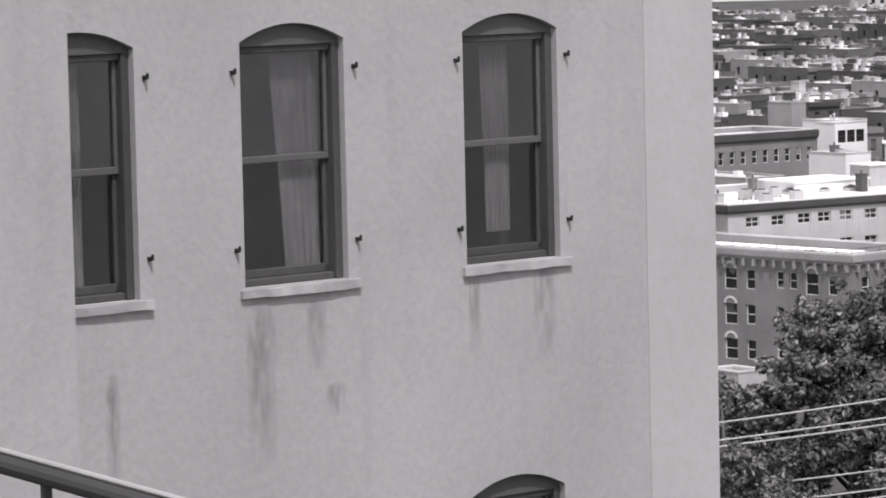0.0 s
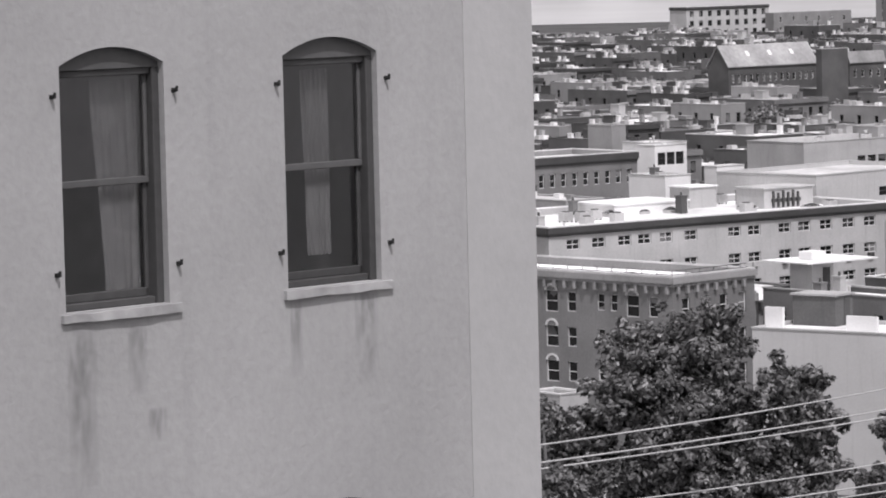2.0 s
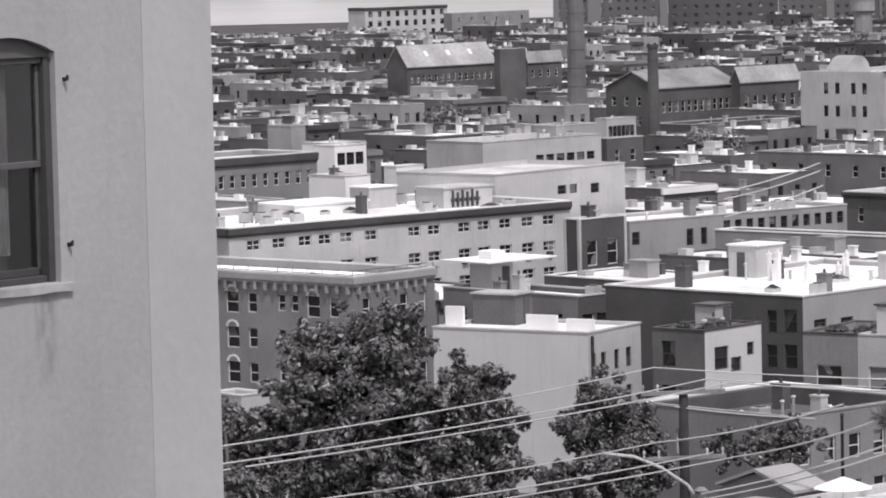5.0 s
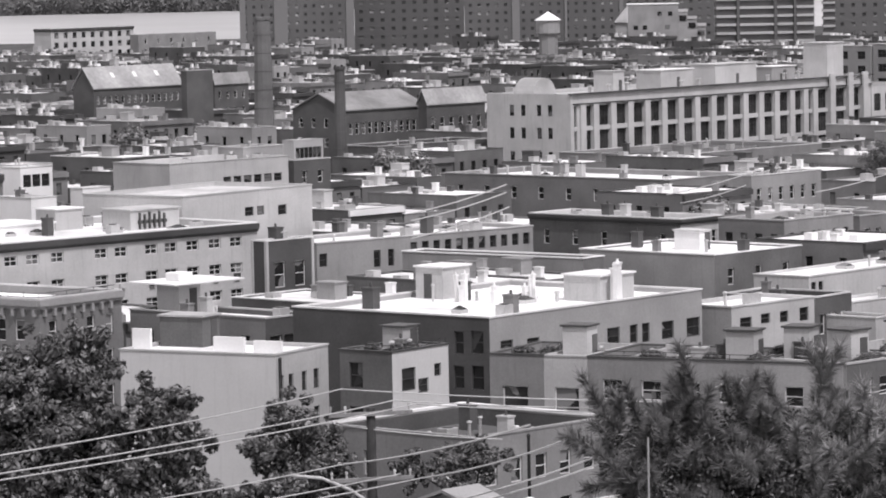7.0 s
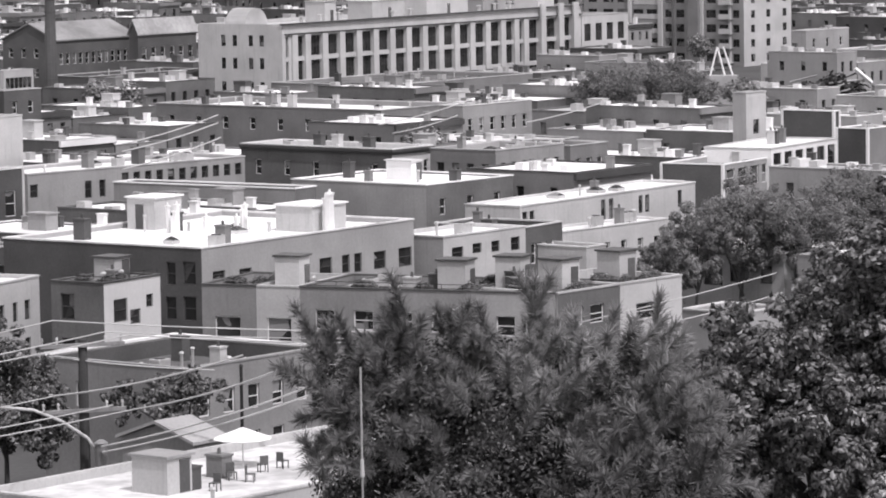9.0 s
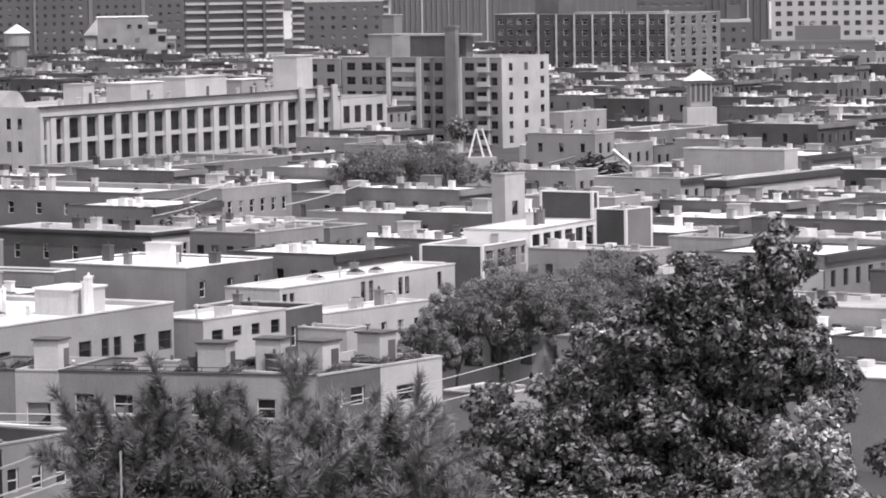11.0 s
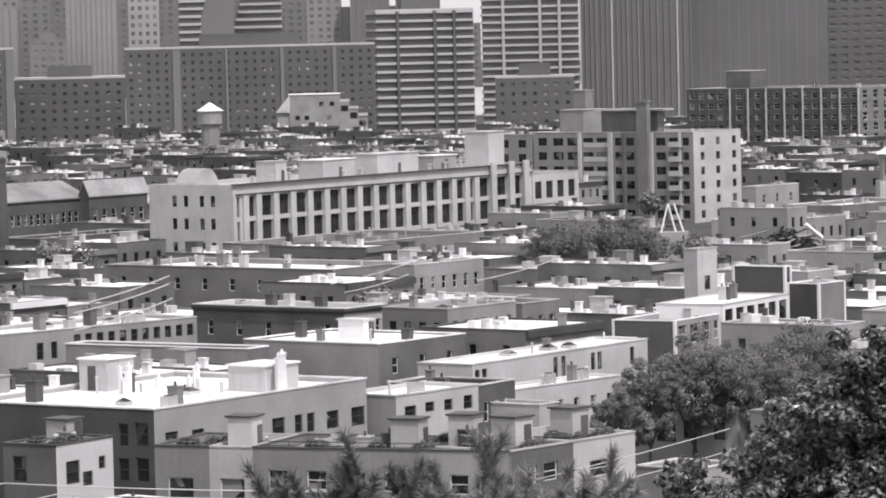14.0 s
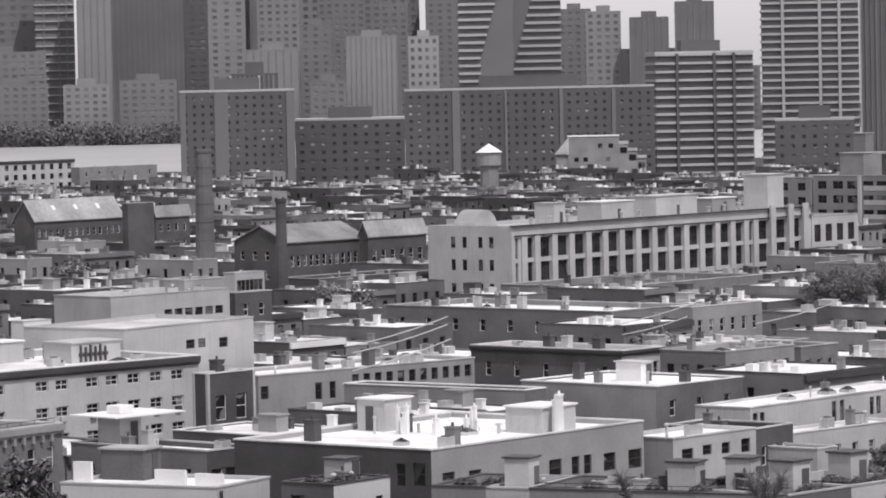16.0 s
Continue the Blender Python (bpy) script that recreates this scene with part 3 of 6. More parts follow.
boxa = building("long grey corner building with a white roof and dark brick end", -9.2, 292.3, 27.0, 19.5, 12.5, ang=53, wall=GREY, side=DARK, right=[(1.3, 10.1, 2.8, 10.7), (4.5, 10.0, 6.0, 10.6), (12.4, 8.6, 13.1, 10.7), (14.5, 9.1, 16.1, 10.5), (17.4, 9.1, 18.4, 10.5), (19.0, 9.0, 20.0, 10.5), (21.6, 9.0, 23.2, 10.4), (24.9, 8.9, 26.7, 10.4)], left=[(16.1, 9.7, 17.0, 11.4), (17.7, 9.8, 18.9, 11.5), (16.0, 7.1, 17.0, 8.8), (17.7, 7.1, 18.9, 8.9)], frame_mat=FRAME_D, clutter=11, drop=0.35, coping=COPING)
white8 = building("pale house with a bright white roof", 9.4, 314.1, 10.9, 6.0, 11.0, wall=PALE, side=GREY, right=[(1.1, 9.2, 2.6, 10.1), (3.8, 9.4, 5.0, 10.2), (6.3, 9.3, 7.4, 10.2), (8.9, 9.2, 10.1, 10.3)], frame_mat=FRAME_D, clutter=3, drop=0.2)
building("dark brick house beside a white-roofed one", 16.6, 325.9, 5.8, 9.0, 10.6, ang=55, wall=DARK, right=spec(3, 3, 0.8, 1.7), clutter=2, roof=ROOF_D)
row1 = building("sooty brick row house with paired windows", 15.9, 270.2, 7.1, 8.0, 11.0, ang=49, wall=MURKY, side=GREY, right=[(1.4, 8.6, 2.9, 9.9), (3.7, 8.6, 5.3, 9.9)], roof=ROOF_G, clutter=3)
row1b = building("pale row house with a roof terrace", 20.6, 275.6, 7.4, 8.0, 11.0, ang=49, wall=PALE, right=[(1.9, 8.3, 4.2, 9.5), (1.9, 5.0, 4.2, 6.4)], roof=ROOF_G, clutter=3)
rowd = building("pale grey row house with a roof terrace", 15.61, 270.06, 9.5, 6.47, 11.0, ang=66, wall=GREY, side=GREY, left=[(2.2, 8.0, 3.6, 9.4)], roof=ROOF_G, coping=COPING_D, clutter=2)
row2 = building("brown brick row house with terrace rails and planters", 9.68, 272.69, 9.0, 12.62, 11.0, ang=66, wall=MID, side=MID, left=spec(4, 2, 1.5, 1.4, 1.5, 3.2), roof=ROOF_G, coping=COPING_D, clutter=5)
rowb = building("narrow pale row house with a wide window", -1.87, 277.84, 8.6, 3.39, 11.0, ang=66, wall=PALE, side=PALE, left=[(0.8, 7.1, 2.7, 8.8)], roof=ROOF_G, coping=COPING, clutter=1)
row3 = building("dark brick row house with a pale lintelled window", -4.98, 279.22, 8.6, 4.26, 11.0, ang=66, wall=MID, side=MID, left=[(1.0, 7.1, 3.0, 8.8)], roof=ROOF_G, coping=COPING_D, clutter=2)

lowflat = building("low building with a dark sunken flat roof and white edge", -8.9, 248.4, 12.8, 12.6, 9.0, wall=MID, side=MID, right=spec(5, 2, 1.1, 1.6, 1.6, 3.0), left=spec(2, 1), roof=ROOF_D, coping=GREY, drop=1.1, clutter=9, frame_mat=FRAME_W, inner=DARK)
terrace = building("low building with a white roof terrace", -8.3, 203.9, 31.0, 14.0, 7.0, wall=PALE, roof=ROOF_M, drop=0.4, clutter=6)
bracket = building("brick building with a bracketed cornice and arched windows", -44.2, 302.3, 9.6, 26.6, 13.5, ang=56, wall=MID, side=MID, left=[q for z0 in (10.2, 7.4, 4.6) for k in range(3) for q in ((0.9 + k * 8.8, z0 + 0.35, 1.7 + k * 8.8, z0 + 1.7), (2.3 + k * 8.8, z0 + 0.35, 3.1 + k * 8.8, z0 + 1.7), (4.0 + k * 8.8, z0, 5.4 + k * 8.8, z0 + 1.75), (6.4 + k * 8.8, z0 + 0.1, 7.4 + k * 8.8, z0 + 1.7))], right=spec(4, 3, 0.9, 1.7, 1.7, 2.8), cornice=0.5, cornice_mat=GREY, brackets=1.1, roof=ROOF_W, clutter=2)
building("narrow house with a white cornice", -55.8, 311.5, 1.4, 3.6, 11.0, wall=MID, left=spec(2, 3, 1.0, 1.8), cornice=0.6, cornice_mat=WHITE, clutter=1)
building("low shed with a white roof", -53.0, 300.9, 2.9, 4.1, 4.5, wall=PALE, roof=ROOF_W)
longb = building("long pale apartment building with paired windows", -62.0, 348.0, 41.0, 21.0, 14.0, ang=47, wall=PALE, right=[(q, z0, q + 1.5, z0 + 0.95) for q in (2.0, 4.9, 7.9, 10.2, 12.7, 15.6, 20.8, 23.2, 26.9, 29.3, 32.0, 34.8, 37.5) for z0 in (11.9, 9.4, 6.9, 4.4)], style="pair", cornice=0.55, cornice_mat=COPING_D, clutter=26, coping=WHITE)
building("tall grey block with three small windows", -42.2, 387.1, 20.6, 13.0, 16.0, ang=56, wall=PALE, right=[(9.7, 13.5, 11.1, 14.4), (11.6, 13.5, 12.8, 14.4), (15.0, 13.3, 16.4, 14.3)], frame_mat=FRAME_D, roof=ROOF_G, drop=0.3, coping=PALE)
building("dark brick house with a white corner board", -32.2, 366.5, 6.2, 1.9, 13.0, wall=DARK, right=spec(2, 2, 1.4, 2.4, 2.0, 3.6), clutter=2, edge=PALE)
building("dark-corniced brick row of houses", -84.4, 456.8, 18.0, 12.0, 14.0, wall=MID, right=spec(10, 2, 0.8, 1.6, 2.0), cornice=0.8, clutter=3)
building("white house with a dark loggia", -76.6, 506.8, 6.2, 5.6, 13.0, wall=WHITE, right=spec(3, 2, 1.5, 2.0, 1.6), frame_mat=FRAME_D, clutter=2)
building("rounded grey water tank house", -83.1, 515.3, 2.5, 4.8, 15.0, wall=GREY, roof=ROOF_G)
building("small white cottage with dark windows", -63.3, 471.2, 4.5, 2.2, 12.0, wall=WHITE, right=spec(2, 1, 1.0, 1.9, 1.0), frame_mat=FRAME_D)
building("long building with a white roof and a row of windows", -29.2, 389.5, 29.2, 9.0, 11.0, ang=44, wall=GREY, right=[(0.3, 8.7, 1.3, 10.0), (7.4, 8.2, 8.3, 9.9), (9.3, 8.2, 10.1, 9.9)] + [(12.3 + 1.55 * k, 9.2, 13.2 + 1.55 * k, 10.4) for k in range(11)] + [(0.6 + 1.9 * k, 5.4, 1.6 + 1.9 * k, 6.9) for k in range(15)], frame_mat=FRAME_D, clutter=10, drop=0.3)
building("grey block under a pale slab roof", -2.8, 378.3, 3.5, 22.0, 10.0, ang=55, wall=MURKY, side=GREY, roof=ROOF_G, coping=WHITE, drop=0.3)
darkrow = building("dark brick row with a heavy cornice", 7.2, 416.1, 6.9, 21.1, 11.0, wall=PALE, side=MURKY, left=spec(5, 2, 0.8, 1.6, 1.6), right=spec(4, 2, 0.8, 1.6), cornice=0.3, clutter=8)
boxb = building("low grey building with a white stair head", 9.8, 379.8, 13.8, 17.0, 10.0, ang=50, wall=MURKY, side=GREY, right=spec(3, 2), coping=WHITE, drop=0.15, clutter=4)
building("brick row with tall windows", 17.9, 411.2, 12.0, 8.7, 11.0, wall=GREY, side=MID, right=spec(6, 3, 0.8, 1.7, 1.3), left=spec(4, 3), clutter=8, frame_mat=FRAME_D)
building("brick row end with white roof", 26.5, 423.7, 6.8, 10.3, 10.5, wall=MID, right=spec(3, 2), clutter=6)
building("long white house with deep windows", 18.1, 365.3, 31.0, 6.2, 9.0, ang=53, wall=CONCRETE, right=[(0.4, 7.2, 1.2, 8.5), (1.6, 7.2, 2.4, 8.5), (13.8, 6.6, 14.6, 8.6), (15.2, 6.6, 16.0, 8.6), (20.5, 6.8, 21.3, 8.5), (21.7, 6.8, 22.5, 8.5), (27.7, 6.8, 28.5, 8.5)], roof=ROOF_W, drop=0.1, frame_mat=FRAME_D, clutter=5)
building("row of low houses with white roofs", 21.0, 349.6, 15.6, 3.7, 8.0, ang=48, wall=CONCRETE, right=spec(6, 2, 0.8, 1.4), roof=ROOF_W, drop=0.1, clutter=6)
building("gable-ended grey rendered house", 21.5, 324.2, 2.8, 5.5, 9.0, wall=PALE, roof=ROOF_G)
building("modern house with a flat white roof and large openings", 38.1, 326.4, 9.6, 10.4, 8.0, wall=GREY, side=GREY, left=[(1.0, 5.4, 1.9, 7.2), (2.3, 5.0, 4.2, 7.2), (5.0, 5.4, 6.9, 6.9), (8.0, 5.4, 9.2, 6.9)], right=spec(2, 2), frame_mat=FRAME_D, clutter=6, drop=0.15)
building("low grey building by the trees", 31.8, 300.1, 5.9, 5.8, 6.0, wall=GREY, roof=ROOF_G)
building("long low grey brick building", 7.4, 502.0, 16.6, 38.6, 10.0, wall=MID, side=MID, right=spec(8, 2, 0.8, 1.5, 1.2), left=spec(8, 1), clutter=18, roof=ROOF_W)
building("grey brick row with arched windows", 17.4, 491.3, 14.3, 3.6, 11.0, wall=GREY, right=spec(6, 2, 0.9, 1.7, 1.6), clutter=10, roof=ROOF_W)
building("dark low warehouse with a white roof edge", -36.6, 620.6, 26.5, 8.4, 9.0, wall=DARK, right=spec(8, 2), coping=COPING, clutter=6, roof=ROOF_D)
building("square pale rendered stair tower", 47.1, 438.7, 4.0, 1.8, 15.0, wall=PALE, right=spec(1, 1, 1.2, 1.6, 3.0), frame_mat=FRAME_D, roof=ROOF_G)
building("dark modern house with white posts", 41.8, 412.4, 14.6, 7.4, 9.0, ang=57, wall=GREY, side=DARK, coping=WHITE, roof=ROOF_G, right=spec(5, 1, 2.0, 2.0, 0.5), clutter=2, edge=WHITE, frame_mat=FRAME_W)
building("white house with a long glazed gallery", 47.8, 420.7, 17.0, 8.0, 10.0, ang=58, wall=WHITE, right=spec(6, 2, 2.0, 2.5, 0.5, 3.3, 0.2, 0.2), frame_mat=FRAME_D, clutter=3, drop=0.15)
building("dark metal-clad house with white edges", 57.5, 443.3, 1.2, 7.0, 12.5, wall=DARK, side=DARK, coping=WHITE, clutter=2, edge=WHITE)
building("dark metal-clad house extension", 60.2, 435.2, 5.4, 4.1, 11.0, wall=MID, side=DARK, coping=WHITE, clutter=4, edge=WHITE)
building("pale flat-roofed house half hidden by trees", 66.7, 401.9, 4.8, 7.8, 10.0, wall=GREY, side=PALE, left=spec(4, 2), clutter=5)
building("plain pale rendered block", 96.3, 536.6, 3.7, 16.2, 12.0, wall=PALE, side=PALE, clutter=2)
building("pale house with a dark cornice", 79.9, 487.0, 29.4, 2.9, 11.0, wall=PALE, right=spec(5, 2, 0.9, 2.0, 2.2), cornice=0.8, clutter=5)
building("low grey sheds with a dark roof before the factory", 9.0, 579.7, 36.3, 21.8, 9.0, wall=MID, right=spec(8, 1), roof=ROOF_D, clutter=12)
for y0, y1, top in ((11.2, 12.7, 13.3), (3.4, 5.9, 12.9), (-0.1, 2.6, 12.7)):
    part("upstand", boxes([(1.4, max(0.35, y0), 11.45, 1.7, y1, top - 0.25)]), WHITE, whitewall)
building("white house with stepped roofs", -64.6, 437.7, 3.8, 6.2, 13.0, wall=WHITE, right=spec(2, 1), clutter=2)
building("pale house with dark glazed front", -75.3, 501.3, 5.5, 3.8, 13.0, wall=WHITE, right=spec(3, 2, 1.4, 1.6, 0.9), frame_mat=FRAME_D, clutter=2)
building("grey block with roof huts", -48.2, 403.4, 5.6, 6.8, 14.0, wall=GREY, side=PALE, clutter=5)
building("pale flat block with grey bays", -54.3, 484.7, 20.8, 10.2, 14.0, wall=PALE, side=PALE, right=spec(6, 1, 1.4, 1.0, 2.0, 3, 9, 1), frame_mat=FRAME_D, clutter=5)
building("stepped pale loft building", -46.9, 503.5, 7.2, 4.6, 15.0, wall=GREY, roof=ROOF_G, clutter=3)
building("dark brick house with tall windows", -40.8, 507.7, 6.8, 2.0, 13.0, wall=DARK, right=spec(2, 2), roof=ROOF_D)
building("white house with a row of windows", -45.0, 560.7, 6.0, 2.3, 13.0, wall=PALE, right=spec(6, 1, 0.9, 1.6, 1.0), frame_mat=FRAME_D, clutter=2)
building("white office building with long window rows", -196.7, 1391.3, 39.8, 8.9, 14.0, wall=PALE, right=spec(9, 3, 1.9, 2.0, 1.4, 3.4), frame_mat=FRAME_D, cornice=0.8, cornice_mat=COPING_D)
rear = building("dark brick building with a white roof behind the painted wall", -27.5, 310.6, 5.5, 15.6, 11.0, wall=DARK, side=MID, right=spec(3, 2, 1.3, 1.8), left=spec(4, 2), roof=ROOF_W, clutter=5, drop=0.4)
building("low depot with a broad white roof", 81.1, 660.8, 14.6, 9.1, 7.0, wall=PALE, right=spec(5, 1), roof=ROOF_W, drop=0.2, coping=WHITE)
building("small grey brick house by the depot", 85.9, 699.8, 14.1, 3.0, 11.0, wall=GREY, right=spec(3, 2), clutter=3)
building("brown brick terrace with white roofs", 95.8, 663.2, 26.2, 11.3, 9.0, wall=MID, right=spec(8, 2), roof=ROOF_W, clutter=10)
building("grey warehouse near the river", -153.8, 1290.9, 35.4, 4.0, 13.5, wall=MID, right=spec(6, 2), roof=ROOF_G, clutter=3)
part("white_edge", boxes([(-0.1, SIZE[lowflat.name][1] - 0.35, 9.12, SIZE[lowflat.name][0] + 0.1, SIZE[lowflat.name][1] + 0.1, 9.3), (SIZE[lowflat.name][0] - 0.35, -0.1, 9.12, SIZE[lowflat.name][0] + 0.1, SIZE[lowflat.name][1] - 0.35, 9.3)]), WHITE, lowflat)


# ---- stair heads and boxes on the roofs ----
def head_on(th, px, py, w, d, h, mat=WHITE, door="right", cap=COPING, z=None):
    p = th.matrix_basis.inverted() @ Vector((px, py, 0))
    W, D = SIZE[th.name]
    p.x, p.y = min(max(p.x, 0.5), max(0.5, W - w - 0.6)), min(max(p.y, 0.5), max(0.5, D - d - 0.6))
    return bulkhead(th, p.x, p.y, z, w, d, h, mat, door, cap)


bulkhead(boxa, 13.6, 15.6, 12.15, 3.4, 2.8, 2.5, CONCRETE, "left", WHITE)
bulkhead(boxa, 17.5, 2.9, 12.15, 4.4, 3.6, 2.0, CONCRETE, "", WHITE)


def vent_cluster(th, x, y, z, seed, top):
    """White-painted flues and boxes crowded together on a roof."""
    rnd = random.Random(seed)
    for k in range(5):
        h = top * rnd.uniform(0.45, 1.0)
        q = rnd.uniform(0.1, 0.22)
        bm = boxes([(-q, -q, 0, q, q, h), (-q - 0.06, -q - 0.06, h, q + 0.06, q + 0.06, h + 0.1)])
        rod(bm, (0, 0, h + 0.1), (0, 0, h + 0.35), q * 0.6, q * 0.4, 8)
        part("flue", bm, WHITE, th, at=pose(x + rnd.uniform(-0.9, 0.9), y + rnd.uniform(-0.6, 0.6), z, 0, rnd.uniform(-4, 4), 0))


vent_cluster(boxa, 12.0, 13.0, 12.15, 1, 2.4)
vent_cluster(boxa, 18.8, 2.2, 12.15, 2, 3.0)
vent_cluster(boxa, 14.8, 8.0, 12.15, 3, 2.1)
vent_cluster(boxa, 12.6, 9.6, 12.15, 4, 1.3)
head_on(boxb, 8.6, 388.6, 1.6, 3.2, 2.0, z=9.7)
bulkhead(row1, 3.4, 2.2, 10.4, 2.0, 2.0, 2.5, PALE, "right", COPING_D)
bulkhead(row1b, 3.2, 2.4, 10.4, 2.0, 2.0, 2.5, PALE, "right", COPING_D)
bulkhead(rowd, 4.6, 4.2, 10.4, 1.9, 1.9, 2.6, PALE, "right", COPING_D)
bulkhead(row2, 1.2, 0.5, 10.4, 1.8, 2.1, 2.6, PALE, "right", COPING_D)

bulkhead(rowb, 1.3, 0.6, 10.4, 1.8, 1.9, 2.6, PALE, "right", COPING_D)
head_on(modern, -18.0, 284.4, 1.8, 1.8, 1.9, mat=GREY, z=11.4, cap=COPING_D)
head_on(whitewall, -31.1, 292.0, 2.4, 3.6, 2.2, mat=MURKY, z=11.45, cap=COPING)
bulkhead(longb, 33.0, 9.3, 13.4, 6.2, 4.2, 1.9, PALE, "", COPING)
for k in range(6):
    part("pipe", boxes([(34.0 + k * 0.62, 9.1, 13.5, 34.18 + k * 0.62, 9.28, 15.1 - 0.2 * (k % 2)), (33.9 + k * 0.62, 9.0, 14.0, 34.28 + k * 0.62, 9.3, 14.35)]), COPING_D, longb)
bulkhead(longb, 18.0, 13.5, 13.4, 9.0, 6.4, 1.0, WHITE, "", WHITE)
bulkhead(longb, 29.0, 15.8, 13.4, 3.4, 3.0, 2.0, PALE, "", WHITE)


# ---- the white factory ----
def factory():
    x, y, w, d, h = -6.2, 623.0, 85.8, 16.9, 16.6
    th = thing("factory", pose(x, y, 0, 0, 0, 53), "long white factory with tall pilasters and dark multi-paned windows", "factory")
    FOOT.append((x, y, 53, w, d))
    piers = [3.0, 6.4] + [6.4 + 4.58 * k for k in range(1, 13)] + [65.4, 68.3, 73.0, 78.6, 83.2]
    holes = []
    for z0, z1 in ((11.4, 14.6), (7.5, 10.7), (3.6, 6.8)):
        holes.append((0.9, z0, 1.6, z1))
        for a, b in zip(piers[:-1], piers[1:]):
            holes.append((a + 0.75, z0, b - 0.75, z1))
    verts, faces = [], []
    pierced(w, h, holes, 0.6, lambda a, b, c: (a, b, c), verts, faces)
    k = len(verts)
    verts += [(w, 0, 0), (w, d, 0), (w, d, h), (w, 0, h), (0, d, 0), (0, d, h)]
    faces += [(k, k + 1, k + 2, k + 3), (k + 1, k + 4, k + 5, k + 2)]
    part("wall", mesh_of("wall", verts, faces, CONCRETE), None, th)
    left = [(a, z, a + 0.95, z + 1.75) for z in (13.1, 9.5, 5.7) for a in (4.6, 6.9, 10.1, 12.3)]
    verts, faces = [], []
    pierced(d, h, left, 0.3, lambda a, b, c: (b, d - a, c), verts, faces)
    part("end_wall", mesh_of("end_wall", verts, faces, CONCRETE), None, th)
    for a, b, c, e in holes:
        add_window(th, pose(a, 0.4, b), c - a, e - b, FRAME_D, "industrial", sill=False)
    for a, b, c, e in left:
        add_window(th, pose(0.15, d - a, b, 0, 0, -90), c - a, e - b, FRAME_D, "sash")
    for a in piers:
        part("pilaster", boxes([(a - 0.7, -0.3, 0, a + 0.7, -0.003, 14.9)]), CONCRETE, th)
    part("roof", boxes([(0.3, 0.3, h - 0.9, w - 0.3, d - 0.3, h - 0.6)]), ROOF_G, th)
    part("parapet", hoop(0.27, 0.27, w - 0.27, d - 0.27, 0.03, h - 0.6, h), CONCRETE, th)
    part("cornice", boxes([(-0.2, -0.45, h - 0.1, w + 0.2, 0.3, h + 0.1), (0.6, -0.36, 14.9, w, -0.003, 15.1)]), COPING_D, th)
    for a in (73.0, 78.6, 83.2):
        part("pier", boxes([(a - 0.75, -0.75, 0, a + 0.75, -0.36, h + 0.6)]), CONCRETE, th)
    bulkhead(th, w * 0.93, 5, h - 0.6, 5, 5, 6.2, PALE, "", COPING)
    bulkhead(th, w * 0.54, 5, h - 0.6, 12, 5, 3.6, PALE, "right", COPING)
    bulkhead(th, w * 0.36, 5, h - 0.6, 9, 5, 3.2, PALE, "right", WHITE)
    bulkhead(th, w * 0.24, 7, h - 0.6, 3, 4, 3.4, PALE, "right", COPING)
    bulkhead(th, w * 0.75, 6, h - 0.6, 7, 4, 2.6, GREY, "right", WHITE)
    # half-round vent hood
    bm = bmesh.new()
    bmesh.ops.create_cone(bm, segments=20, radius1=3.0, radius2=3.0, depth=4.0, cap_ends=True, matrix=pose(5.0, 11.0, h - 0.6, 90, 0, 0))
    part("vent_hood", bm, METAL, th)
    for k in range(9):
        vent_on(th, 9 + k * 8.3, 3.0 + (k % 3) * 2.5, h - 0.6, 0.3, 1.4)
    building("white annex at the end of the factory", x + math.cos(radians(53)) * (w + 0.2), y + math.sin(radians(53)) * (w + 0.2), 15, d, 14.6, ang=53, wall=CONCRETE, right=[(0.8 + 3.6 * k, z0, 2.9 + 3.6 * k, z0 + 3.0) for k in range(4) for z0 in (10.2, 6.3, 2.4)], frame_mat=FRAME_D, style="industrial", roof=ROOF_G)


factory()


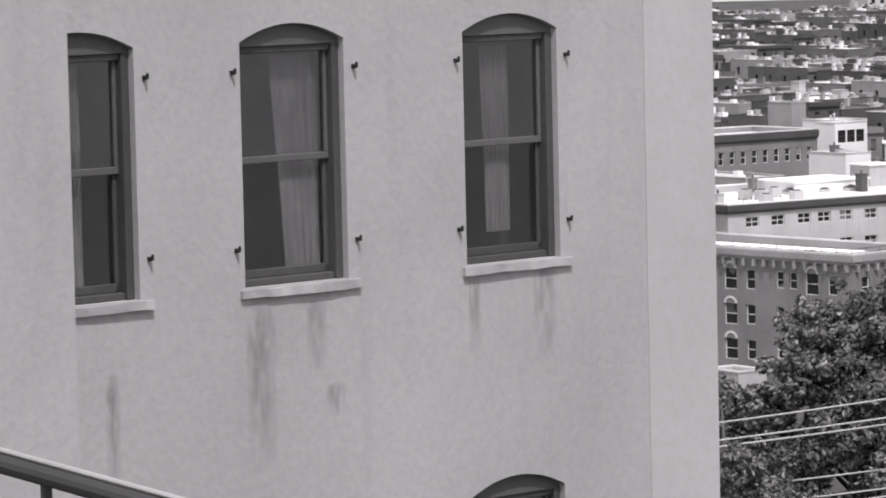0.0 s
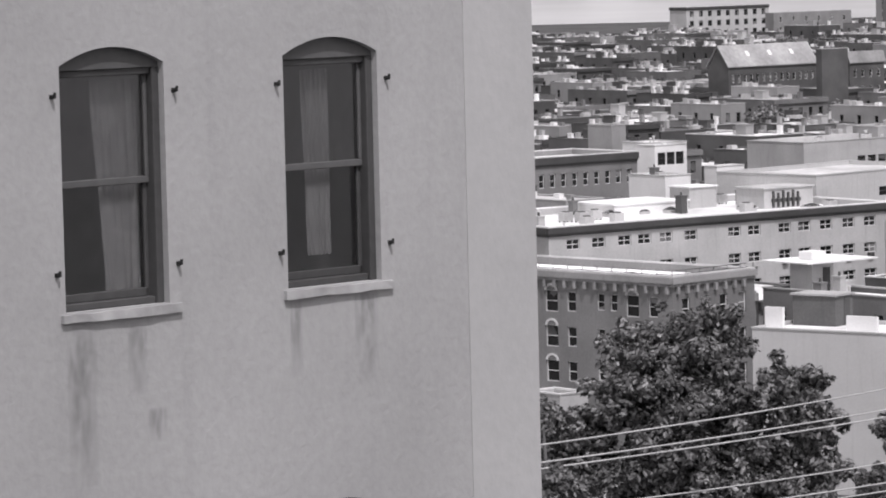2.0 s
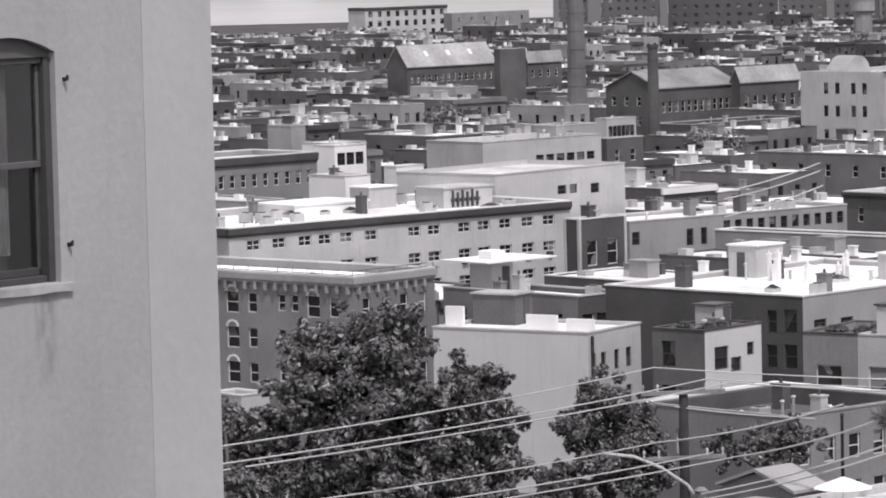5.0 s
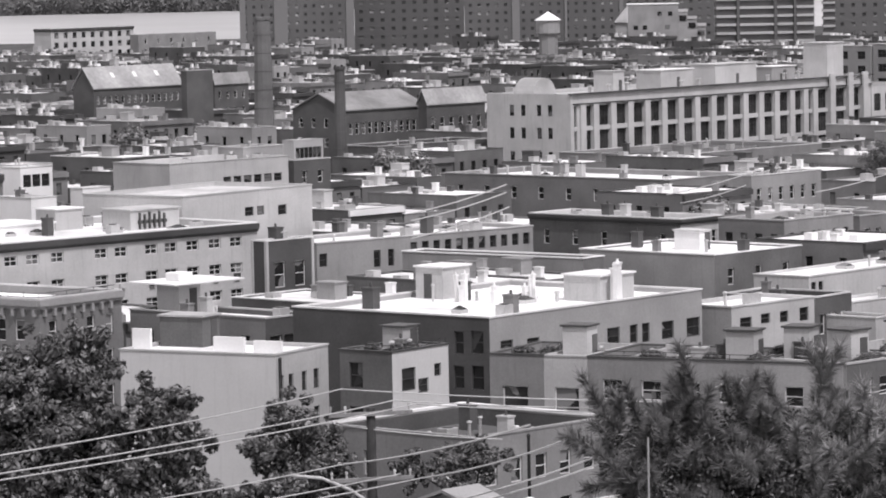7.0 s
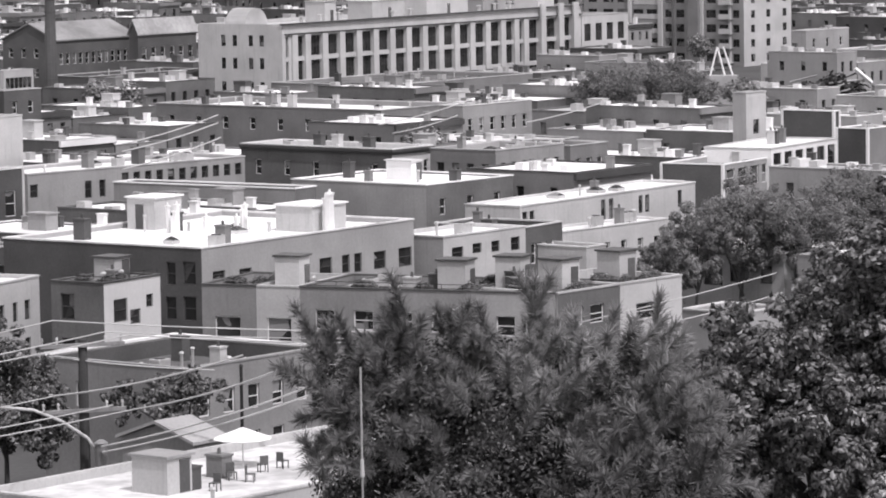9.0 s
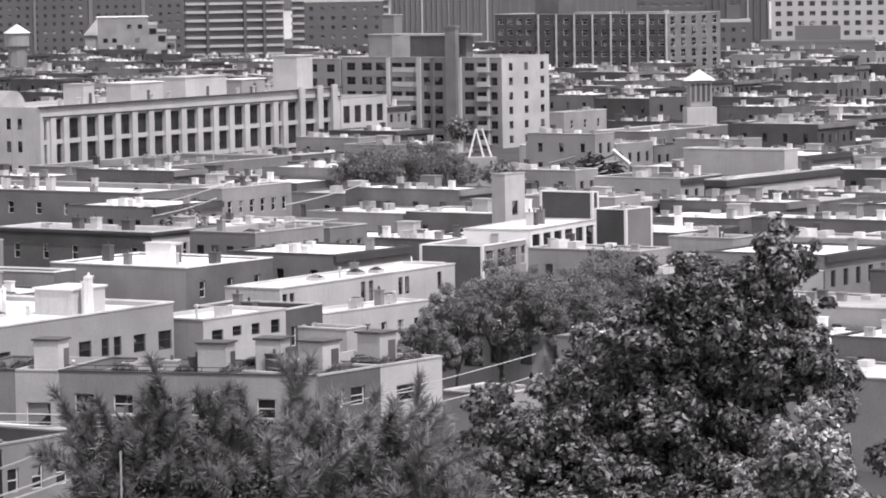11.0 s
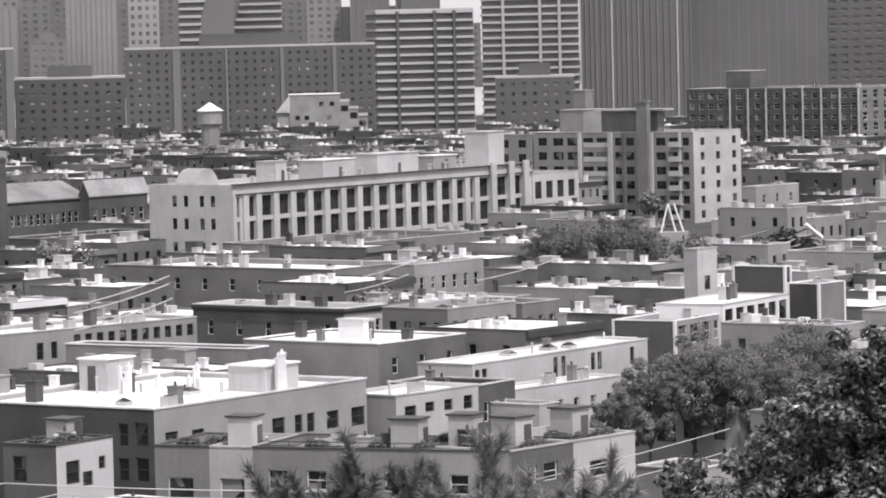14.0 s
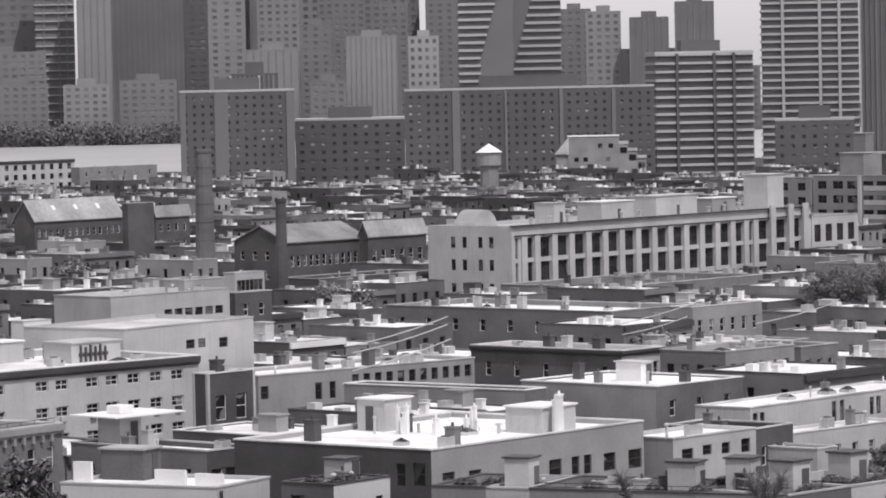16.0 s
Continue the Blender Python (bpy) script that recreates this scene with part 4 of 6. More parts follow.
# ---- pitched-roof works and chimneys ----
def gabled(label, x, y, w, d, h, ang=50, wall=DARK, rise=3.0, right=None, left=None, roof=ROOF_P, skylights=0):
    th = thing("works_building", pose(x, y, 0, 0, 0, ang), label, "building")
    FOOT.append((x, y, ang, w, d))
    hr = openings(w, h, right) if right else []
    hl = openings(d, h, left) if left else []
    verts, faces = [], []
    pierced(w, h, hr, 0.22, lambda a, b, c: (a, b, c), verts, faces)
    pierced(d, h, hl, 0.22, lambda a, b, c: (b, d - a, c), verts, faces)
    k = len(verts)
    verts += [(w, 0, 0), (w, d, 0), (w, d, h), (w, 0, h), (0, d, 0), (0, d, h), (0, 0, h), (0, d / 2, h + rise), (w, d / 2, h + rise)]
    faces += [(k, k + 1, k + 2, k + 3), (k + 1, k + 4, k + 5, k + 2), (k + 6, k + 5, k + 7), (k + 3, k + 2, k + 8)]
    part("wall", mesh_of("wall", verts, faces, wall), None, th)
    o = 0.3
    rv = [(-o, -o, h - 0.1), (w + o, -o, h - 0.1), (w + o, d / 2, h + rise + 0.1), (-o, d / 2, h + rise + 0.1), (-o, d + o, h - 0.1), (w + o, d + o, h - 0.1)]
    rv += [(a, b, c + 0.2) for a, b, c in rv]
    part("roof", mesh_of("roof", rv, [(6, 7, 8, 9), (9, 8, 11, 10), (0, 3, 2, 1), (3, 4, 5, 2), (0, 1, 7, 6), (4, 10, 11, 5), (1, 2, 8, 7), (2, 5, 11, 8), (0, 6, 9, 3), (3, 9, 10, 4)], roof), None, th)
    for a, b, c, e in hr:
        add_window(th, pose(a, 0.12, b), c - a, e - b, FRAME_W, "sash")
    for a, b, c, e in hl:
        add_window(th, pose(0.12, d - a, b, 0, 0, -90), c - a, e - b, FRAME_W, "sash")
    sl = math.atan2(rise, d / 2)
    for i in range(skylights):
        part("skylight", boxes([(0, 0, 0, 0.9, 1.2, 0.25)]), WHITE, th, at=pose(w * (i + 1) / (skylights + 1), d * 0.22, h + rise * 0.44 + 0.15, math.degrees(sl)))
    return th


gabled("small shed with a pale pitched roof", -8.2, 236.6, 2.8, 5.8, 6.0, wall=GREY, rise=0.9, roof=GREY)
gabled("dark brick house with a pitched grey roof and skylights", -101.8, 777.7, 24.1, 5.9, 13.5, right=spec(14, 3, 0.8, 1.5, 1.6, 3.4), rise=4.0, skylights=3)
building("dark square brick stair block", -78.8, 735.6, 6.8, 1.5, 18.0, wall=DARK, roof=ROOF_D)
gabled("dark brick works with pitched roof", -79.2, 791.7, 9.6, 1.0, 13.5, right=spec(4, 3, 0.8, 1.5), rise=2.0)
gabled("old brick works with gabled end and rows of windows", -44.4, 664.2, 19.7, 12.5, 13.0, right=spec(12, 3, 0.9, 1.9, 2.2, 3.6), left=spec(4, 2), rise=2.6)
gabled("old brick works wing with tall arched windows", -31.0, 669.6, 14.8, 2.0, 13.5, right=spec(6, 2, 1.1, 2.2, 2.2, 3.8), rise=2.4)


def stack(label, base, top, r0, r1, mat):
    x, y = base[0], base[1]
    th = thing("chimney_stack", pose(x, y, 0), label, "chimney")
    bm = bmesh.new()
    n, rings = 12, 14
    prev = None
    for k in range(rings + 1):
        r = r0 + (r1 - r0) * k / rings
        cur = [bm.verts.new((r * math.cos(2 * math.pi * i / n), r * math.sin(2 * math.pi * i / n), top * k / rings)) for i in range(n)]
        if prev:
            for i in range(n):
                bm.faces.new((prev[i], prev[(i + 1) % n], cur[(i + 1) % n], cur[i]))
        prev = cur
    part("shaft", bm, mat, th)
    for k in range(1, 9):
        z = top * k / 9
        r = r0 + (r1 - r0) * k / 9 + 0.04
        bm = bmesh.new()
        rod(bm, (0, 0, z), (0, 0, z + 0.12), r, r, 12)
        part("iron_band", bm, DARK, th)
    bm = bmesh.new()
    rod(bm, (0, 0, top - 0.5), (0, 0, top), r1 + 0.15, r1 + 0.18, 12)
    part("crown", bm, mat, th)


stack("tall tapered brick factory chimney with iron bands", (-60.23, 687.37, 8.96), 28.6, 1.9, 1.4, MURKY)
stack("slim dark brick chimney beside the works", (-40.86, 598.61, 8.47), 22.4, 1.1, 0.75, DARK)

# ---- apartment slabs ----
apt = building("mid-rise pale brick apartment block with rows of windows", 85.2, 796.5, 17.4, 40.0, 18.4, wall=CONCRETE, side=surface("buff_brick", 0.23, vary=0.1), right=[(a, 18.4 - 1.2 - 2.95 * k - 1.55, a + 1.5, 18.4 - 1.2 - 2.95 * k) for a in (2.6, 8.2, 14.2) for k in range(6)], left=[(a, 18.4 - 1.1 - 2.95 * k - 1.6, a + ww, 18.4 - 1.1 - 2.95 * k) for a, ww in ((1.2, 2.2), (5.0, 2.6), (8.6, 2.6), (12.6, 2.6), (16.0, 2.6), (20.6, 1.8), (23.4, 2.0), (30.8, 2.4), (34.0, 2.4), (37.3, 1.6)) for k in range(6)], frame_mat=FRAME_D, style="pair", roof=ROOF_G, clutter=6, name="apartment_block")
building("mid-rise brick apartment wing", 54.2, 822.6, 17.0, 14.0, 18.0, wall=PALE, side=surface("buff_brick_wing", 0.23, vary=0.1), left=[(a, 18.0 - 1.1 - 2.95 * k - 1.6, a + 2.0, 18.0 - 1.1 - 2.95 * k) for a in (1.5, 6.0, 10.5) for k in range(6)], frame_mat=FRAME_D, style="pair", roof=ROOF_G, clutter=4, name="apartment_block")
for a0, a1, mat in ((11.6, 12.3, CONCRETE), (19.2, 20.1, CONCRETE), (22.6, 23.1, MURKY), (29.6, 30.2, CONCRETE), (36.6, 37.0, CONCRETE)):
    part("pier", boxes([(-0.5, 40.0 - a1, 0, -0.003, 40.0 - a0, 18.35)]), mat, apt)
part("flue_shaft", boxes([(-1.3, 10.4, 0, -0.003, 13.0, 24.5), (-1.5, 10.2, 24.5, 0.2, 13.2, 24.9)]), MID, apt)
for k in range(6):
    z = 18.4 - 2.95 * (k + 1)
    part("balcony", boxes([(-1.2, 2.6, z, -0.003, 5.4, z + 0.15), (-1.2, 2.6, z + 0.15, -1.12, 5.4, z + 1.05)]), CONCRETE, apt)
    part("spandrel", boxes([(-0.06, 20.2, z - 0.1, -0.003, 27.2, z + 0.9)]), CONCRETE, apt)
part("penthouse", boxes([(2.0, 10.0, 17.8, 4.4, 24.0, 22.8)]), MURKY, apt)
part("roof_slab", boxes([(1.0, 8.0, 22.8, 5.0, 25.5, 23.2)]), COPING, apt)
head_on(apt, 85.3, 898.6, 3, 3, 9.0, mat=MID, z=17.8, door="")
head_on(apt, 73.7, 907.2, 8, 6, 5.0, mat=MID, z=17.8, door="")
slab = building("long dark apartment slab with white floor and column lines", 160.9, 1076.0, 28.4, 56.9, 22.0, wall=MID, side=DARK, right=spec(5, 7, 2.6, 2.3, 0.7, 3.0, 0.2, 0.2), left=spec(18, 7, 1.7, 1.6, 1.2, 3.0), roof=ROOF_G, frame_mat=FRAME_W, coping=CONCRETE, drop=0.4, clutter=4, name="apartment_block")
head_on(slab, 152.3, 1148.9, 8, 8, 5.0, mat=DARK, z=21.6, door="")
for k in range(8):
    pd = k * 6.0
    part("fin", boxes([(-0.45, pd, 0, -0.003, pd + 0.35, 21.9)]), CONCRETE, slab)


# ---- towers of the waterfront and of the far bank ----
def tower(label, x, y, w, h, d=None, style="grid", turn=12, mat=HAZE_B, storey=3.2, bay=3.4, base=0.0, strips=(), taper=None):
    d = d or w * 0.8
    az = math.degrees(math.atan2(x, y))
    th = thing("tower", pose(x, y, base, 0, 0, -az + turn), label, "skyscraper", "skyline")
    x0, x1 = -w / 2, w / 2
    if style in ("grid", "brick"):
        n, rows = max(2, int(w / bay)), int((h - 2) / storey)
        nd = max(2, int(d / bay))
        rows = min(rows, 34)
        fw, fh = (0.36, 0.4) if style == "brick" else (0.5, 0.48)
        holes = openings(w, h, (n, rows, bay * fw, storey * fh, 1.6, storey, 0.5, 0.5))
        holed = openings(d, h, (nd, rows, bay * fw, storey * fh, 1.6, storey, 0.5, 0.5))
        verts, faces = [], []
        pierced(w, h, holes, 0.35, lambda a, b, c: (x0 + a, b, c), verts, faces)
        pierced(d, h, holed, 0.35, lambda a, b, c: (x0 + b, d - a, c), verts, faces)
        pierced(d, h, holed, 0.35, lambda a, b, c: (x1 - b, a, c), verts, faces)
        k = len(verts)
        verts += [(x0, d, 0), (x1, d, 0), (x1, d, h), (x0, d, h), (x0, 0, h), (x1, 0, h)]
        faces += [(k, k + 1, k + 2, k + 3), (k + 4, k + 5, k + 2, k + 3)]
        part("wall", mesh_of("wall", verts, faces, mat), None, th)
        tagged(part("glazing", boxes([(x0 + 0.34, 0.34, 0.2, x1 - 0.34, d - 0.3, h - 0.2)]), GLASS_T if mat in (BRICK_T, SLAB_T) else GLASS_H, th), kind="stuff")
    else:
        part("core", boxes([(x0, 0, 0, x1, d, h)]), mat if style != "balcony" else HAZE_B, th)
    if style == "balcony":
        k = 0
        while k * storey < h - 1:
            z = h - k * storey
            if taper:
                f = min(1.0, k * storey / 45.0)
                a0, a1 = x0 + w * (taper[0] + (taper[1] - taper[0]) * f), x0 + w * (taper[2] + (taper[3] - taper[2]) * f)
                part("balcony", boxes([(a0, -1.3, z - 1.1, a1, 0.3, z - 0.02)]), SLAB_T, th)
            else:
                # balcony fronts in separate runs, some set further out
                runs = ((0.0, 0.2, 1.3), (0.22, 0.58, 1.6), (0.62, 0.78, 1.3), (0.8, 1.0, 1.5))
                part("balcony", boxes([(x0 + w * a, -q, z - 0.95, x0 + w * b, -0.003, z - 0.02) for a, b, q in runs] + [(x0 - 0.5, 0.4, z - 0.95, x0 - 0.003, d * 0.9, z - 0.02)]), SLAB_T, th)
            k += 1
            if k > 34:
                break
        for q in () if taper else (-0.295, 0.085, 0.285):
            part("pier", boxes([(w * q, -1.75, 0, w * q + w * 0.03, -0.003, h)]), mat, th)
    for a, b, q in strips:
        part("strip", boxes([(x0 + w * a, -0.5, 0, x0 + w * b, -0.003, h - 0.3)]), q, th)
    if style == "stripe":
        n = max(3, int(w / bay * 2))
        for i in range(n + 1):
            q = 0.35 if i % 3 == 0 else 0.2
            part("pier", boxes([(x0 + w * i / n - q, -0.5, 0, x0 + w * i / n + q, -0.003, h)]), SLAB_T if i % 6 == 0 and y < 2500 else MULLION, th)
    if style == "glass":
        for i in range(int(w / 4) + 1):
            part("mullion", boxes([(x0 + i * 4 - 0.2, -0.15, 0, x0 + i * 4 + 0.2, -0.003, h)]), MULLION, th)
    part("parapet", boxes([(x0 - 0.1, -0.1, h, x1 + 0.1, d + 0.1, h + 0.8)]), SLAB_T if style in ("brick", "balcony") else mat, th)
    part("plant_room", boxes([(x0 + w * 0.3, d * 0.3, h + 0.8, x1 - w * 0.3, d * 0.7, h + 5)]), mat, th)
    return th


# waterfront, this bank
tower("dark brick apartment tower with small windows", -113.8, 1445.5, 41.8, 36.9, style="brick", mat=BRICK_T, storey=3.0, bay=3.0, turn=0, strips=((0.0, 0.05, HAZE_B), (0.3, 0.42, HAZE_B), (0.93, 1.0, HAZE_B)))
tower("dark brick tower top section with plant rooms", -108.8, 1466.0, 17.6, 42.8, d=8, style="stripe", mat=BRICK_T, turn=0)
tower("low dark block with a white roof edge", -74.3, 1478.1, 41.0, 25.4, style="brick", mat=BRICK_T, storey=3.2, bay=4, turn=0)
tower("long dark brick apartment slab", -6.8, 1430.0, 90.1, 35.8, d=16, style="brick", mat=BRICK_T, storey=2.9, bay=3.2, turn=2, strips=((0.19, 0.22, HAZE_B), (0.4, 0.41, HAZE_B), (0.62, 0.635, HAZE_B), (0.83, 0.845, HAZE_B)))
tower("white-banded balcony apartment tower", 59.1, 1498.8, 37.3, 47.8, style="balcony", mat=BRICK_T, turn=8)
tower("balcony tower with a stepped side", -25.5, 1649.8, 22.9, 93.8, style="balcony", mat=HAZE_C, turn=0, taper=(0.0, 0.0, 0.95, 0.4))
tower("balcony tower with a sloping side", -4.2, 1660.0, 20.2, 88.9, style="balcony", mat=HAZE_C, turn=0, taper=(0.6, 0.0, 1.0, 1.0))
tower("tall balcony tower with white verticals", 105.7, 1596.5, 39.1, 86.8, style="balcony", mat=SLAB_T, turn=0, storey=3.1)
tower("tall dark tower with pale vertical piers", 140.0, 1624.0, 23.8, 91.8, style="stripe", mat=HAZE_C, turn=0, bay=4)
tower("tall striped tower with a pale edge", 163.0, 1626.9, 21.5, 96.2, style="stripe", mat=HAZE_C, turn=0, bay=5)
tower("broad dark glass tower with a mullion grid", 203.3, 1637.4, 56.1, 89.0, style="glass", mat=HAZE_C, turn=0)
tower("dark tower with vertical lit strips", 248.7, 1651.4, 30.5, 88.9, style="grid", mat=HAZE_C, turn=0, bay=5)
tower("dark tower with pale vertical strips", 279.5, 1666.7, 26.1, 91.3, style="stripe", mat=HAZE_C, turn=0, bay=5.5)
tower("white gridded office tower", 300.9, 1571.4, 46.6, 83.4, style="grid", mat=SLAB_T, turn=0, storey=4.0, bay=4.5)
tower("dark low block under the towers", 90.3, 1347.0, 27.0, 23.4, d=12, style="brick", mat=BRICK_T, turn=0)
tower("brick block under the towers", 197.2, 1183.7, 10.3, 17.3, d=12, style="brick", mat=BRICK_T, turn=0, bay=3)
tower("long low pale shed", 212.9, 1130.1, 32.9, 11.9, d=14, style="core", mat=HAZE_C, turn=0)

# the far bank
FAR = "hazy tower on the far river bank"
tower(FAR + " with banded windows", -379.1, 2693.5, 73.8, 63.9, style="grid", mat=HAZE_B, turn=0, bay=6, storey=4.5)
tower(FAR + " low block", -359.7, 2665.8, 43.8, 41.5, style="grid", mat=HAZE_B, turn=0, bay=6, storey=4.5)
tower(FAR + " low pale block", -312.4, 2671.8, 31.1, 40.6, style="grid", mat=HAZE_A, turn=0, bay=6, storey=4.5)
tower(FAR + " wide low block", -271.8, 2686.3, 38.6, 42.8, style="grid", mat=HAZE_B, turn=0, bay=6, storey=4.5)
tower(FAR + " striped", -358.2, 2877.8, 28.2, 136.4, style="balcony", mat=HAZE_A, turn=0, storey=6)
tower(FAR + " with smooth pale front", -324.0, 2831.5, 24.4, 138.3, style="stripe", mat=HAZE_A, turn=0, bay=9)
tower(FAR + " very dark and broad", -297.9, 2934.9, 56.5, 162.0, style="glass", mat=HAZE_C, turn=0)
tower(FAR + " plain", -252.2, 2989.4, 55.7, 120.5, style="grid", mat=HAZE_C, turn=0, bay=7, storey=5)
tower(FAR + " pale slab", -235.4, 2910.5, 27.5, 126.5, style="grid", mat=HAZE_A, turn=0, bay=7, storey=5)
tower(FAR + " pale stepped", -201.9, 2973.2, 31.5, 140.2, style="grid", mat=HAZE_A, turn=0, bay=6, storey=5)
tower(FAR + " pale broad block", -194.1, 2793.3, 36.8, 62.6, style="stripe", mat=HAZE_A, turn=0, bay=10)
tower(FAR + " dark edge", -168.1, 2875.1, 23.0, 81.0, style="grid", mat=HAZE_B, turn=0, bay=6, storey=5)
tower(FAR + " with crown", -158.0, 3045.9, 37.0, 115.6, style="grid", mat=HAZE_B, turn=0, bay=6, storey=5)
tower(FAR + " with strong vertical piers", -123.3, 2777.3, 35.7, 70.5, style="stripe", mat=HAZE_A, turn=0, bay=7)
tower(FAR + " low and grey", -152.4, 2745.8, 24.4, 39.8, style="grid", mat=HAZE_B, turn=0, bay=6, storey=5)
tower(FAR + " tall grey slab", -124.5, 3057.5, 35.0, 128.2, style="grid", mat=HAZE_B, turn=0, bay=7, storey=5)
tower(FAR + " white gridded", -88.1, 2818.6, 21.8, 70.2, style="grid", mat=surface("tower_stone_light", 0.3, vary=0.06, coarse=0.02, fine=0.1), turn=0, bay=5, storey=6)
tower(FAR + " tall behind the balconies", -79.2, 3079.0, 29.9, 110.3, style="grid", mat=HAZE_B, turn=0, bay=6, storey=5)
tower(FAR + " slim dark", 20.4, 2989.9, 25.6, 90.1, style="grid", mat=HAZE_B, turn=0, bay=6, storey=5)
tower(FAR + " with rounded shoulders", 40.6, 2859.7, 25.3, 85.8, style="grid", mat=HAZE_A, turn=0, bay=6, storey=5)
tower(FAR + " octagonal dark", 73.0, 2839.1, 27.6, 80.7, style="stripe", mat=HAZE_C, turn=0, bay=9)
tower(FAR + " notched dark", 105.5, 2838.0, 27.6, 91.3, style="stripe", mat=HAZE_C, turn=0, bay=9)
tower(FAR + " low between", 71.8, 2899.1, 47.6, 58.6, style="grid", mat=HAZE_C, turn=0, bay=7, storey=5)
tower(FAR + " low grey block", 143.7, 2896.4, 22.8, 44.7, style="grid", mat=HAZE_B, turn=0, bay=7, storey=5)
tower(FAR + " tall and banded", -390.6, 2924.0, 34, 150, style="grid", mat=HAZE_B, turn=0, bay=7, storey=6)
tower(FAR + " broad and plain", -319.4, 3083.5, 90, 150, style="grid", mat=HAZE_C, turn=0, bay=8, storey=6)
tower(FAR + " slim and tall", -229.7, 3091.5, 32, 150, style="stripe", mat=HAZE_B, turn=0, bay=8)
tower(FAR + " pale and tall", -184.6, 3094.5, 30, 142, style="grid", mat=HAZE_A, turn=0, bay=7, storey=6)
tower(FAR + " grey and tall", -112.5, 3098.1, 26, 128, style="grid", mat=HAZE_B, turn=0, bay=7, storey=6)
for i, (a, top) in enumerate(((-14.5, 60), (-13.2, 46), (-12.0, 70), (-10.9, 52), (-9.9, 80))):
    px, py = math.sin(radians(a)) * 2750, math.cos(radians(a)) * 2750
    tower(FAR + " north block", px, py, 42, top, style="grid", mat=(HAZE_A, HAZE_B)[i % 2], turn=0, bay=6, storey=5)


# ---- window coolers, arched heads and pipes ----
def coolers(th, every=2):
    k = 0
    for o in [c for c in th.children if c.name.startswith("window")]:
        k += 1
        if k % every == 0:
            part("cooler", boxes([(0.35, -0.42, -0.42, 1.0, 0.0, -0.02)]), COPING_D if k % 3 else COPING, o, "small air cooler under the sill")


coolers(longb)


def arched_heads(th):
    n = 10
    for o in [c for c in th.children if c.name.startswith("window") and max(q.co.x for q in c.data.vertices) > 1.2]:
        verts, faces = [], []
        for i in range(n + 1):
            a = math.pi * i / n
            for r in (0.5, 0.72):
                verts += [(0.7 - r * math.cos(a), -0.16, 1.7 + r * 0.8 * math.sin(a)), (0.7 - r * math.cos(a), -0.1, 1.7 + r * 0.8 * math.sin(a))]
        for i in range(n):
            k = 4 * i
            faces += [(k, k + 4, k + 6, k + 2), (k + 2, k + 6, k + 7, k + 3), (k, k + 1, k + 5, k + 4)]
        part("arched_head", mesh_of("arched_head", verts, faces, FRAME_W), None, o)


arched_heads(bracket)
for q in (0.35, 0.6):
    bm = bmesh.new()
    rod(bm, (q, -0.08, 4), (q, -0.08, 11.4), 0.05, 0.05, 8)
    part("downpipe", bm, IRON, whitewall)
b1 = head_on(rear, -36.7, 324.7, 2.4, 2.6, 2.4, mat=PALE, z=10.6, cap=WHITE)
part("canopy", boxes([(-2.0, -1.6, 2.5, 6.0, 4.0, 2.62)]), WHITE, b1)
part("tank", boxes([(0.4, 0.4, 2.62, 2.0, 2.0, 3.3)], bevel=0.05), WHITE, b1)


def swing_frame():
    p = Vector((60.29, 596.96, 8.80))
    th = thing("white_frame", pose(p.x, p.y, p.z), "white leaning steel frame on a roof edge", "frame")
    for x0, x1 in ((-1.6, -0.5), (-0.5, 0.6), (0.4, 1.8)):
        bm = bmesh.new()
        rod(bm, (x0 if x0 < -1 else x1, 0, 0), (x0 if x0 > -1 else x1, 0, 4.3), 0.14, 0.14, 8)
        part("beam", bm, WHITE, th)
    part("plinth", boxes([(-2.5, -1.5, -p.z, 2.5, 1.5, 0)]), GREY, th)


swing_frame()

# ---- fill: the many row houses of the grid behind and between ----
def inside(px, py, f, pad):
    x, y, ang, w, d = f
    a = radians(ang)
    u = (px - x) * math.cos(a) + (py - y) * math.sin(a)
    v = -(px - x) * math.sin(a) + (py - y) * math.cos(a)
    return -pad < u < w + pad and -pad < v < d + pad


